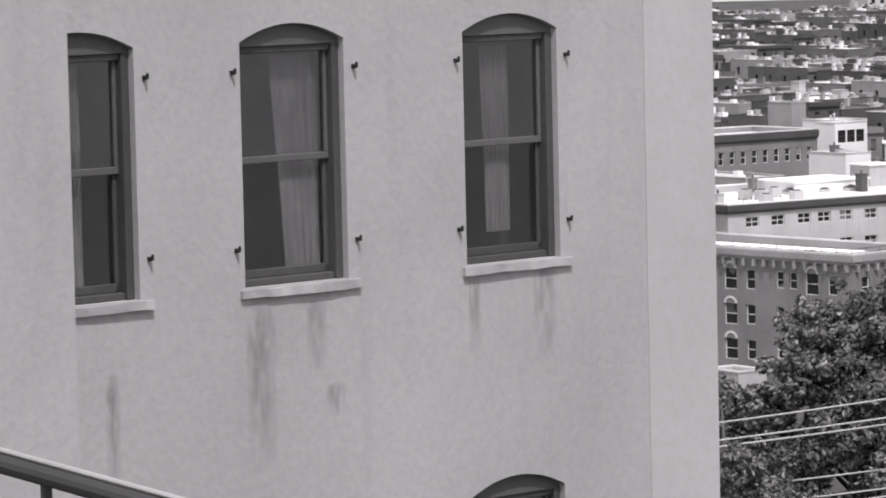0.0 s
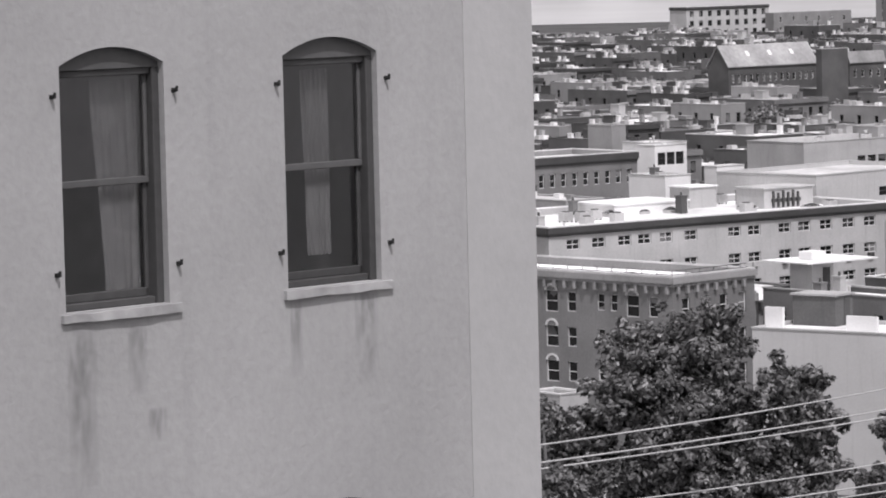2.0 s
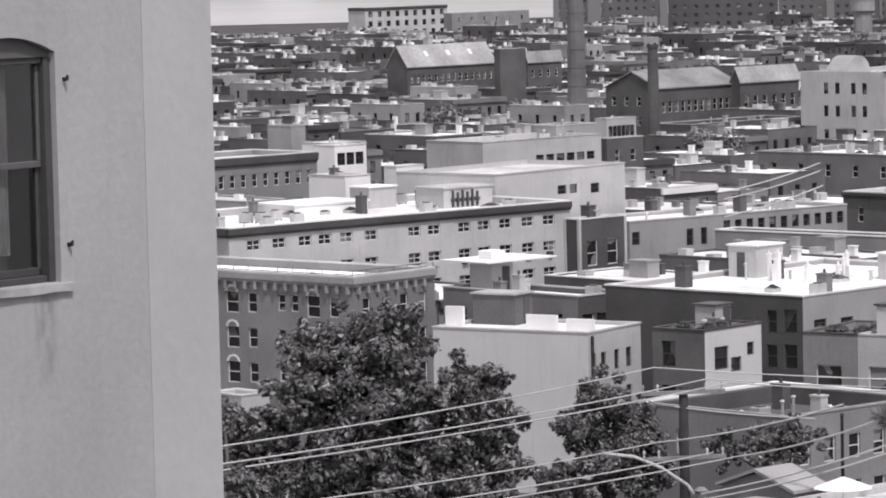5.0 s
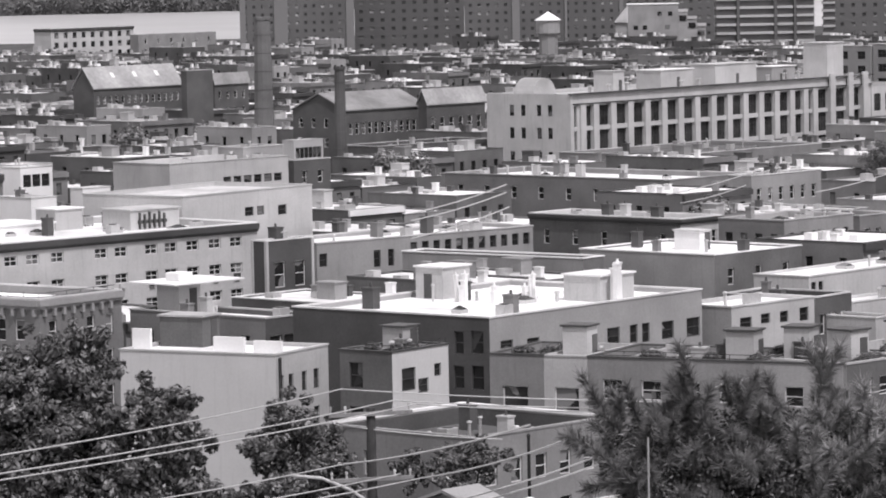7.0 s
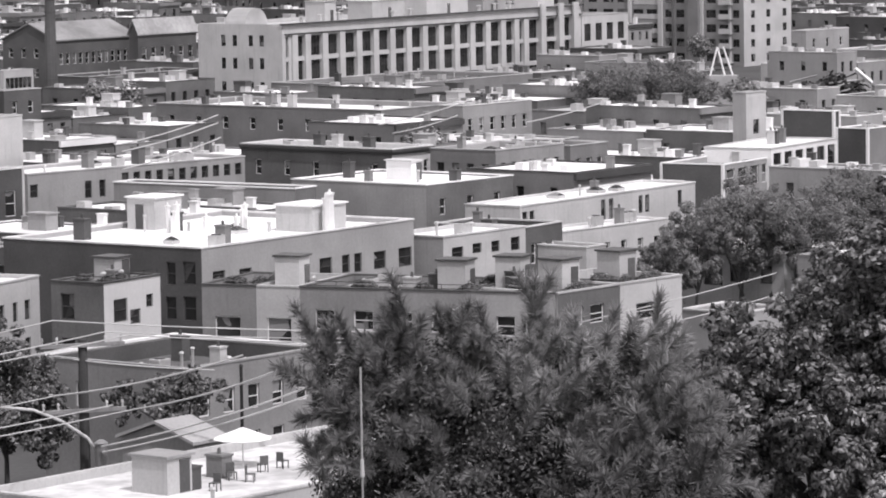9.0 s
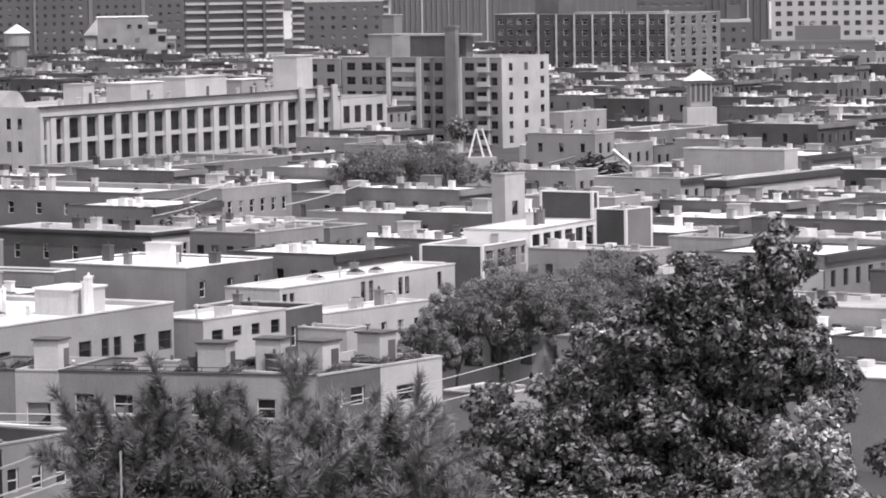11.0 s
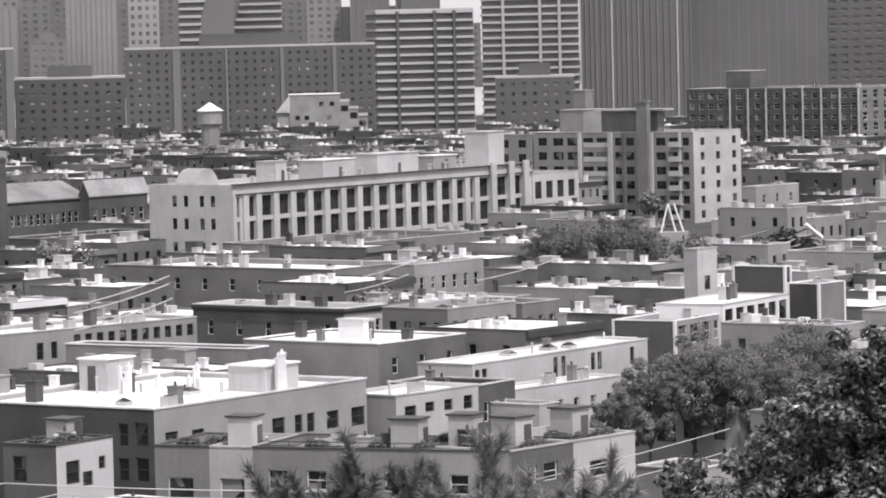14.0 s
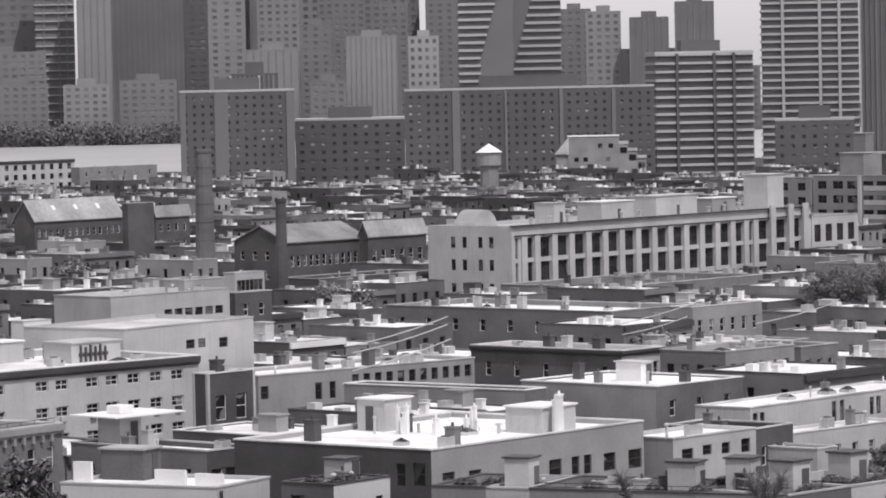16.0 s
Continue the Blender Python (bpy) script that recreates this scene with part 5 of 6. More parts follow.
def row_house(rnd, w, d, h, wall, side, roof, label, cornice):
    th = thing("row_house", pose(0, -50, 0), label, "house", "row houses of the city")
    n = max(2, int(w / 2.6))
    holes = openings(w, h, spec(n, 2, 0.95, 1.65, 1.5, 3.2))
    holel = openings(d, h, spec(max(2, int(d / 4)), 2, 0.9, 1.5, 1.5, 3.2))
    verts, faces = [], []
    pierced(w, h, holes, 0.2, lambda a, b, c: (a, b, c), verts, faces)
    pierced(d, h, holel, 0.2, lambda a, b, c: (b, d - a, c), verts, faces)
    k = len(verts)
    verts += [(w, 0, 0), (w, d, 0), (w, d, h), (w, 0, h), (0, d, 0), (0, d, h)]
    faces += [(k, k + 1, k + 2, k + 3), (k + 1, k + 4, k + 5, k + 2)]
    part("wall", mesh_of("wall", verts, faces, wall), None, th)
    fm = rnd.choice((FRAME_W, FRAME_D))
    for a, b, c, e in holes:
        ob = part("window", window_meshes(c - a, e - b, fm, "sash")[1], None, th, at=pose(a, 0.1, b))
    for a, b, c, e in holel:
        ob = part("window", window_meshes(c - a, e - b, fm, "sash")[1], None, th, at=pose(0.1, d - a, b, 0, 0, -90))
    part("roof", boxes([(0.25, 0.25, h - 0.35, w - 0.25, d - 0.25, h - 0.1)]), roof, th)
    part("coping", hoop(-0.05, -0.05, w + 0.05, d + 0.05, 0.3, h, h + 0.1), rnd.choice((COPING, wall, wall, COPING_D)), th)
    if cornice:
        part("cornice", boxes([(-0.05, -0.35, h - 0.7, w, -0.003, h - 0.02)]), rnd.choice((COPING_D, WHITE, MID)), th)
    zr = h - 0.1
    if rnd.random() < 0.4:
        sh = rnd.uniform(1.2, 2.1)
        part("stair_head", boxes([(0, 0, 0, 1.5, 2.2, sh), (-0.12, -0.12, sh, 1.62, 2.32, sh + 0.1)]), rnd.choice((PALE, PALE, GREY, MID, DARK)), th, at=pose(rnd.uniform(0.6, w - 3), rnd.uniform(1, d - 4), zr))
    for i in range(rnd.randint(3, 6)):
        ch = rnd.uniform(0.5, 1.3)
        part("chimney", boxes([(0, 0, 0, 0.5, 0.8, ch), (-0.06, -0.06, ch, 0.56, 0.86, ch + 0.1)]), rnd.choice((MID, DARK, PALE, WHITE, GREY)), th, at=pose(rnd.uniform(0.4, w - 1.2), rnd.uniform(1, d - 2), zr))
    for i in range(rnd.randint(2, 5)):
        part("skylight", boxes([(0, 0, 0, rnd.uniform(0.6, 2.0), 1.0, rnd.uniform(0.25, 0.9))]), rnd.choice((WHITE, METAL, COPING)), th, at=pose(rnd.uniform(0.4, w - 2), rnd.uniform(1, d - 2), zr))
    return th


def fill_city():
    """Rows of houses on the street grid; the nearer ones are things, the far ones one mass of roofs."""
    rnd = random.Random(11)
    kinds = []
    for i in range(22):
        wall = rnd.choice((MID, MID, GREY, DARK, PALE, MURKY, MID, MURKY))
        roof = rnd.choice((ROOF_W, ROOF_W, ROOF_W, ROOF_W, ROOF_G, ROOF_D))
        tone = {"mid_brick": "brown brick", "grey_stucco": "grey stucco", "dark_brick": "dark brick", "sooty_brick": "sooty brick", "pale_brick": "pale brick"}[wall.name]
        rt = {"white_roof_membrane": "white", "grey_roof_felt": "grey", "dark_roof_felt": "dark"}[roof.name]
        w, d, h = rnd.uniform(5.5, 14), rnd.uniform(13, 17.5), rnd.uniform(7.8, 11.4)
        cor = rnd.random() < 0.6
        kinds.append((row_house(rnd, w, d, h, wall, wall, roof, tone + " row house with a " + rt + " flat roof", cor), w, d, h))
    ca, sa = math.cos(radians(50)), math.sin(radians(50))
    spots = []
    v, street = -1200.0, 0
    while v < 1700:
        u = -900.0
        while u < 1900:
            i = rnd.randrange(len(kinds))
            th, w, d, h = kinds[i]
            gap = 0.3 if rnd.random() < 0.8 else rnd.uniform(3, 12)
            x, y = u * ca - v * sa, u * sa + v * ca
            cx, cy = x + ca * w / 2 - sa * d / 2, y + sa * w / 2 + ca * d / 2
            r, az = math.hypot(cx, cy), math.degrees(math.atan2(cx, cy))
            ok = FILL_NEAR < r < 1290 and -15.5 < az < 13.0 and cy > 0
            if ok and r > 800 and rnd.random() < 0.2:
                ok = False
            if ok:
                for f in FOOT:
                    if inside(cx, cy, f, 1.5 + d / 2) or any(inside(q[0], q[1], f, 0.4) for q in ((x, y), (x + ca * w, y + sa * w), (x - sa * d, y + ca * d), (x + ca * w - sa * d, y + sa * w + ca * d))):
                        ok = False
                        break
            if ok and kept_open(cx, cy):
                ok = False
            if ok:
                spots.append((r, i, pose(x, y, rnd.uniform(-3.4, 0.6) if r > 480 else rnd.uniform(-1.5, 0.0), 0, 0, 50)))
            u += w + gap
        street += 1
        v += 18.2 if street % 2 else 28.0
    spots.sort(key=lambda q: q[0])
    mats, verts, faces, index = [], [], [], []
    used = set()
    for n, (r, i, m) in enumerate(spots):
        th = kinds[i][0]
        if i not in used:
            th.matrix_basis = m
            used.add(i)
        elif n < 122:
            copy_thing(th, m)
        else:
            for o in th.children:
                mm = m @ o.matrix_basis
                k = len(verts)
                if o.data.materials[0] not in mats:
                    mats.append(o.data.materials[0])
                mi = mats.index(o.data.materials[0])
                if o.name.startswith(("wall", "roof", "stair")) and mats[mi] in (MID, ROOF_W) and r > 580 and n % 3:
                    alt = DARK if mats[mi] is MID else ROOF_G
                    if alt not in mats:
                        mats.append(alt)
                    mi = mats.index(alt)
                verts.extend(tuple(mm @ q.co) for q in o.data.vertices)
                for p in o.data.polygons:
                    faces.append(tuple(k + q for q in p.vertices))
                    index.append(mi)
    me = mesh_of("far_row_houses", verts, faces)
    for q in mats:
        me.materials.append(q)
    me.polygons.foreach_set("material_index", index)
    tagged(new("far_row_houses", me), "dense mass of distant brick row houses with pale flat roofs", "houses", kind="stuff")


FILL_NEAR = 300.0


def kept_open(cx, cy):
    """Open ground kept in front of the white factory and the works, where a yard and low sheds lie."""
    az, r = math.degrees(math.atan2(cx, cy)), math.hypot(cx, cy)
    return (-4.5 < az < 4.6 and 600 < r < 650) or (3.0 < az < 9.5 and 690 < r < 800) or (3.9 < az < 6.0 and 525 < r < 650) or (5.5 < az < 8.4 and 560 < r < 640)


fill_city()


# ---- trees ----
def leaf_cloud(rnd_seed, blobs, count, size, squash=0.9, fill=0.35):
    """Leaf blades scattered over the outer shell of a set of lumps, as one triangle pair each."""
    r = np.random.RandomState(rnd_seed)
    b = np.array(blobs, float)
    wts = b[:, 3] ** 2
    idx = r.choice(len(b), count, p=wts / wts.sum())
    d = r.normal(size=(count, 3))
    d /= np.linalg.norm(d, axis=1)[:, None]
    rad = b[idx, 3] * (1 - fill * r.random_sample(count) ** 1.5) * (0.82 + 0.3 * r.random_sample(count))
    c = b[idx, :3] + d * rad[:, None] * np.array([1, 1, squash])
    # blade frame: faces tilt outwards and up
    n = d * 0.9 + r.normal(size=(count, 3)) * 0.38 + np.array([0, 0, 0.3])
    n /= np.linalg.norm(n, axis=1)[:, None]
    t = np.cross(n, r.normal(size=(count, 3)))
    t /= np.linalg.norm(t, axis=1)[:, None]
    q = np.cross(n, t)
    s = size * (0.6 + 0.8 * r.random_sample(count))[:, None]
    droop = n * s * 0.18
    verts = np.stack([c - t * s, c + q * s * 0.55 - droop, c + t * s, c - q * s * 0.55 - droop], axis=1).reshape(-1, 3)
    k = np.arange(count) * 4
    faces = np.concatenate([np.stack([k, k + 1, k + 2], 1), np.stack([k, k + 2, k + 3], 1)])
    me = bpy.data.meshes.new("crown")
    me.from_pydata(verts.tolist(), [], faces.tolist())
    return me


def tree(label, centre, base_z, lumps, leaves, size, mat, seed):
    """lumps: (dx, dy, z, radius) round the trunk's foot at centre."""
    x, y = centre
    th = thing("tree", pose(x, y, base_z), label, "tree", "broad-leaved trees")
    rnd = random.Random(seed)
    top = max(q[2] for q in lumps) - base_z
    bm = bmesh.new()
    p = Vector((0, 0, -0.3))
    r = max(0.15, top * 0.022)
    for k in range(6):
        q = p + Vector((rnd.uniform(-0.2, 0.2), rnd.uniform(-0.2, 0.2), (top * 0.75 + 0.3) / 6))
        rod(bm, p, q, r, r * 0.86, 8)
        p, r = q, r * 0.86
    part("trunk", bm, BARK, th)
    for lx, ly, lz, lr in lumps:
        a = Vector((0, 0, rnd.uniform(0.3, 0.6) * top))
        b = Vector((lx, ly, lz - base_z))
        mid = a.lerp(b, 0.5) + Vector((0, 0, 0.12 * top * rnd.random()))
        bm = bmesh.new()
        rod(bm, a, mid, top * 0.010, top * 0.007, 6)
        rod(bm, mid, b, top * 0.007, top * 0.003, 6)
        part("limb", bm, BARK, th)
    # each lump broken into smaller clumps for an uneven outline
    blobs = []
    for lx, ly, lz, lr in lumps:
        for k in range(30):
            d = Vector((rnd.gauss(0, 1), rnd.gauss(0, 1), rnd.gauss(0, 0.8)))
            d.normalize()
            o = Vector((lx, ly, lz - base_z)) + d * lr * rnd.uniform(0.5, 1.02)
            blobs.append((o.x, o.y, o.z, lr * rnd.uniform(0.12, 0.3)))
        blobs.append((lx, ly, lz - base_z, lr * 0.55))
    part("crown", leaf_cloud(seed, blobs, leaves, size), mat, th)
    return th


def lumps_at(foot, pts):
    return [(p[0] - foot[0], p[1] - foot[1], p[2], r) for p, r in pts]


big = (-31.63, 222.01, 13.44)
tree("large leafy maple beside a white building", big[:2], 0.0, lumps_at(big, [
    ((-31.85, 221.97, 17.49), 2.5), ((-33.94, 220.50, 16.21), 2.5), ((-29.96, 222.24, 16.64), 2.5), ((-35.06, 219.17, 14.13), 2.6), ((-31.91, 219.64, 14.37), 3.3), ((-29.23, 221.18, 13.85), 2.6), ((-37.01, 218.84, 11.93), 2.2),
    ((-31.36, 219.72, 10.81), 3.7), ((-26.05, 221.57, 14.10), 2.1), ((-24.68, 220.57, 11.96), 2.2), ((-27.38, 221.41, 10.89), 3.0), ((-25.06, 220.54, 9.08), 2.8), ((-28.86, 220.06, 8.84), 3.2), ((-35.17, 219.14, 9.63), 3.2), ((-24.28, 221.78, 14.71), 0.9), ((-38.59, 218.57, 11.01), 1.8), ((-31.46, 219.71, 5.98), 3.9)]), 64000, 0.19, LEAF, 3)
small = (-26.12, 147.71, 18.88)
tree("smaller pale-leaved tree by the house corner", small[:2], 0.0, lumps_at(small, [((-26.33, 147.67, 18.67), 1.4), ((-32.02, 177.13, 18.07), 1.7), ((-24.67, 147.96, 17.10), 1.8)]), 14000, 0.13, LEAF, 5)
street = (-20.25, 247.17, 8.84)
tree("slim street tree in front of a pale wall", street[:2], 0.0, lumps_at(street, [((-20.22, 247.17, 10.45), 2.0), ((-22.04, 247.02, 8.53), 1.9), ((-18.41, 246.31, 8.57), 2.3), ((-20.23, 246.17, 6.46), 2.6), ((-17.77, 246.36, 5.69), 2.2), ((-22.73, 245.95, 5.10), 2.2)]), 24000, 0.15, LEAF, 7)
yard = (-8.94, 242.84, 7.76)
tree("dark yard tree in front of a low flat roof", yard[:2], 0.0, lumps_at(yard, [((-10.16, 242.79, 8.14), 1.5), ((-8.06, 242.87, 8.45), 1.6), ((-12.60, 242.67, 7.83), 1.4), ((-9.45, 241.82, 6.50), 1.6)]), 9000, 0.14, LEAF_D, 17)
oak = (8.81, 61.37, 30.98)
tree("dark spreading tree on the hillside below the terrace", oak[:2], 16.0, lumps_at(oak, [
    ((6.88, 61.62, 32.24), 0.95), ((8.07, 62.48, 33.02), 1.0), ((9.14, 62.33, 33.56), 0.9), ((10.03, 62.20, 34.28), 0.65), ((7.37, 60.55, 31.30), 1.2), ((8.82, 61.37, 32.05), 1.2),
    ((10.04, 61.18, 32.77), 1.2), ((6.08, 61.70, 31.53), 0.8), ((9.53, 60.25, 31.30), 1.2), ((6.46, 62.67, 32.67), 0.45), ((5.82, 62.73, 32.12), 0.45), ((8.15, 60.45, 30.41), 1.3), ((10.91, 61.03, 33.66), 1.1), ((11.07, 59.99, 31.83), 1.3), ((9.68, 62.25, 34.91), 0.35), ((6.15, 60.69, 30.69), 1.0),
    ((9.12, 60.82, 34.41), 0.90), ((9.99, 60.68, 34.67), 0.75), ((8.47, 60.91, 33.62), 0.85), ((10.80, 60.54, 34.98), 0.75), ((7.24, 61.07, 32.47), 0.75), ((7.93, 60.99, 31.67), 1.00), ((9.16, 60.81, 32.91), 1.10), ((10.37, 60.62, 33.79), 1.10), ((6.62, 61.14, 31.49), 0.80), ((9.68, 60.73, 33.97), 0.90)]), 120000, 0.062, LEAF_D, 9)
ash = (9.35, 54.20, 31.68)
tree("pale-leaved bough of a nearer tree", ash[:2], 19.0, lumps_at(ash, [((9.20, 54.23, 32.31), 0.6), ((9.89, 54.10, 32.95), 0.7), ((8.58, 54.33, 31.59), 0.7), ((9.41, 53.17, 31.67), 0.8), ((10.43, 54.00, 32.08), 0.9), ((7.95, 54.42, 31.27), 0.4)]), 16000, 0.06, LEAF_L, 14)
for k, (c, r, sd) in enumerate((((34.88, 328.15, 11.74), 3.4, 21), ((30.62, 323.55, 10.35), 2.6, 22), ((39.09, 327.68, 10.74), 3.4, 23), ((46.94, 346.84, 10.92), 3.6, 24), ((43.66, 337.19, 10.31), 3.0, 25), ((25.67, 298.90, 10.51), 2.2, 26))):
    tree("rounded street tree between the roofs", c[:2], 0.0, [(0, 0, c[2], r), (r * 0.7, 0.3, c[2] - 1.2, r * 0.7), (-r * 0.7, -0.3, c[2] - 1.5, r * 0.75), (0, 0, c[2] - 3, r * 0.8)], 24000, 0.1, LEAF_S, sd)
for k, c in enumerate(((43.90, 553.26, 10.60), (48.73, 562.89, 10.82), (51.01, 552.65, 10.10), (39.22, 543.59, 10.80))):
    tree("distant street tree beside the factory", c[:2], 0.0, [(0, 0, c[2], 3.5), (3, 0, c[2] - 1, 2.8), (-3, 0, c[2] - 1, 2.8), (0, 0, c[2] - 3.5, 3.0)], 11000, 0.14, LEAF_S, 40 + k)


def shore_trees():
    rnd = random.Random(2)
    lumps = []
    for i in range(60):
        a = -11.0 + 9.5 * i / 60
        r = 2655 + rnd.uniform(0, 20)
        lumps.append((math.sin(radians(a)) * r, math.cos(radians(a)) * r, 6.0 + rnd.uniform(-2, 3), 9.0))
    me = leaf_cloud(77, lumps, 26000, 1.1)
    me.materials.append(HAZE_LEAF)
    tagged(new("far_bank_woods", me), "dark band of trees along the far bank", "woods", kind="stuff")


shore_trees()


def pine():
    """A pine whose shoots stand up like candles, close to the terrace."""
    foot = Vector((1.64, 35.96, 34.38))
    base = 26.0
    th = thing("pine_tree", pose(foot.x, foot.y, base), "soft grey-green pine with upright needle shoots", "tree")
    rnd = random.Random(8)
    pts = [((0.31, 36.00, 35.36), 0.62), ((1.04, 35.99, 35.42), 0.68), ((1.66, 35.96, 35.34), 0.72), ((2.38, 35.92, 35.33), 0.72), ((2.89, 36.39, 35.30), 0.42), ((0.61, 35.59, 34.98), 0.85), ((1.63, 35.46, 34.92), 0.95), ((2.56, 35.61, 34.93), 0.75),
           ((3.08, 35.17, 34.73), 0.55), ((0.29, 35.40, 34.55), 0.6), ((1.20, 35.18, 34.41), 0.9), ((2.16, 35.13, 34.39), 0.9), ((2.75, 34.89, 34.37), 0.7)]
    bm = bmesh.new()
    top = 34.6 - base
    rod(bm, (0, 0, -0.3), (0, 0, top * 0.6), 0.16, 0.11, 8)
    rod(bm, (0, 0, top * 0.6), (0, 0, top * 0.93), 0.11, 0.05, 8)
    part("trunk", bm, BARK, th)
    r = np.random.RandomState(5)
    verts, faces = [], []
    sparse = [pts[9][0], pts[10][0], pts[11][0]]
    shoots = []
    for p, rad in pts:
        c = Vector(p) - Vector((foot.x, foot.y, base))
        bm = bmesh.new()
        a = Vector((0, 0, max(0.5, min(top * 0.9, c.z - 0.7))))
        rod(bm, a, c, 0.03, 0.015, 6)
        part("branch", bm, BARK, th)
        for k in range(int((12 if p in sparse else 66) * rad)):
            d = Vector((rnd.gauss(0, 1), rnd.gauss(0, 1), rnd.gauss(0, 0.8)))
            d.normalize()
            q = c + Vector((d.x * rad, d.y * rad, d.z * rad * 0.72)) * rnd.uniform(0.55, 1.0)
            w = d * 0.8 + Vector((rnd.gauss(0, 0.35), rnd.gauss(0, 0.35), 0.45))
            w.normalize()
            shoots.append((q, w, rnd.uniform(0.25, 0.48)))
    # a few leaders standing above the crown
    for p, w, ln in (((1.84, 35.95, 35.79), (0.15, 0, 1), 0.5), ((1.90, 35.95, 35.94), (0.35, 0, 0.8), 0.4), ((1.92, 35.95, 35.94), (-0.35, 0, 0.8), 0.4), ((-0.10, 36.00, 35.72), (-0.5, 0, 0.9), 0.4), ((0.73, 35.99, 35.96), (-0.35, 0, 0.9), 0.4), ((-0.06, 36.00, 35.30), (-0.8, 0, 0.6), 0.4), ((3.00, 35.87, 35.77), (0.1, 0, 1), 0.35)):
        shoots.append((Vector(p) - Vector((foot.x, foot.y, base)), Vector(w).normalized(), ln))
    for q, w, ln in shoots:
        n = 240
        for i in range(n):
            u = i / n
            o = q + w * ln * u
            side = Vector(r.normal(size=3))
            d = (w * 0.9 + side.normalized() * 0.9).normalized()
            nl = 0.15 * (0.7 + 0.5 * r.random_sample())
            tip = o + d * nl
            cr = d.cross(Vector(r.normal(size=3))).normalized() * 0.0075
            k = len(verts)
            verts += [o - cr, o + cr, tip]
            faces.append((k, k + 1, k + 2))
    # inner needles fill the crown, their dark colour standing in for shade
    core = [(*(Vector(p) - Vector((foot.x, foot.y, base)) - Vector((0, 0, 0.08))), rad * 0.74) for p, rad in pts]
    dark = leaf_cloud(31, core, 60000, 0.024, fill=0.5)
    tagged(part("inner_needles", dark, SHADED_NEEDLE, th), kind="stuff")
    me = mesh_of("needles", verts, faces, NEEDLE)
    tagged(part("needles", me, None, th), kind="stuff")


pine()


def girder_heap():
    """Long dark steel members lying across one another in a yard, with a pale chute."""
    base = Vector((75.0, 595.0, 0))
    th = thing("girder_heap", pose(base.x, base.y, 0, 0, 0, 8), "tangled heap of dark steel girders in a yard", "scrap heap")
    rnd = random.Random(6)
    part("mound", leaf_cloud(12, [(0, 0, 5.0, 3.6), (-5, 0, 4.4, 3.0), (5, 0, 5.2, 3.0), (2, -1, 7.4, 2.0), (-2, 0, 3.0, 4.0), (3, 0, 2.5, 4.0)], 2600, 0.5), IRON, th)
    for k in range(16):
        a = Vector((rnd.uniform(-8.5, 4), rnd.uniform(-3, 0), rnd.uniform(4.5, 8.0)))
        b = a + Vector((rnd.uniform(3.5, 7.5), rnd.uniform(-1, 1), rnd.uniform(-0.4, 2.4)))
        bm = bmesh.new()
        rod(bm, a, b, 0.13, 0.13, 4)
        part("girder", bm, rnd.choice((IRON, DARK, GREY)), th)
    bm = bmesh.new()
    rod(bm, (5.0, -2.0, 9.6), (7.6, -2.0, 7.4), 0.35, 0.35, 4)
    part("chute", bm, WHITE, th)


girder_heap()


# ---- poles and overhead cables ----
def cable(a, b, sag, r=0.04, mat=CABLE, label="grey overhead cable strung between poles"):
    a, b = Vector(a), Vector(b)
    cu = bpy.data.curves.new("cable", "CURVE")
    cu.dimensions = "3D"
    sp = cu.splines.new("POLY")
    n = 24
    sp.points.add(n)
    for i in range(n + 1):
        t = i / n
        p = a.lerp(b, t)
        sp.points[i].co = (p.x, p.y, p.z - sag * 4 * t * (1 - t), 1)
    cu.bevel_depth = r
    cu.bevel_resolution = 1
    cu.materials.append(mat)
    tagged(new("cable", cu), label, "cable", "overhead cables")


def pole():
    top = Vector((-14.63, 235.55, 12.57))
    th = thing("utility_pole", pose(top.x, top.y, 0), "dark wooden utility pole with crossarms and insulators", "pole")
    bm = bmesh.new()
    rod(bm, (0, 0, 0), (0, 0, top.z), 0.36, 0.27, 12)
    part("shaft", bm, TIMBER, th)
    for z, half in ((top.z - 0.45, 2.6), (top.z - 4.4, 2.6)):
        arm = part("crossarm", boxes([(-half, -0.11, z, half, 0.11, z + 0.24)], bevel=0.01), ARM, th, at=pose(0, -0.33, 0, 0, 0, 18))
        for q in (-0.95, -0.6, 0.55, 0.92):
            bm = bmesh.new()
            rod(bm, (half * q, 0, z + 0.2), (half * q, 0, z + 0.5), 0.08, 0.06, 8)
            rod(bm, (half * q, 0, z + 0.5), (half * q, 0, z + 0.66), 0.1, 0.07, 8)
            part("insulator", bm, COPING, arm)
    bm = bmesh.new()
    a = Vector((-13.59, 234.61, 5.86)) - Vector((top.x, top.y, 0))
    pts = [(-13.60, 234.61, 5.51), (-14.41, 234.56, 6.73), (-15.91, 234.46, 7.78), (-17.57, 234.34, 8.50), (-19.41, 234.20, 8.72)]
    pts = [Vector(p) - Vector((top.x, top.y, 0)) for p in pts]
    for i in range(len(pts) - 1):
        rod(bm, pts[i], pts[i + 1], 0.11, 0.1, 8)
    part("lamp_arm", bm, CONCRETE, th)
    mast = thing("street_lamp", pose(top.x + a.x, top.y + a.y - 0.4, 0), "grey steel lamp mast beside the wooden pole", "lamp")
    bm = bmesh.new()
    rod(bm, (0, 0, 0), (0, 0, a.z + 0.6), 0.42, 0.36, 12)
    part("mast", bm, MID, mast)
    bm = bmesh.new()
    rod(bm, (0, 0, a.z + 0.6), (0, 0, a.z + 0.8), 0.45, 0.2, 12)
    part("cap", bm, MID, mast)


pole()


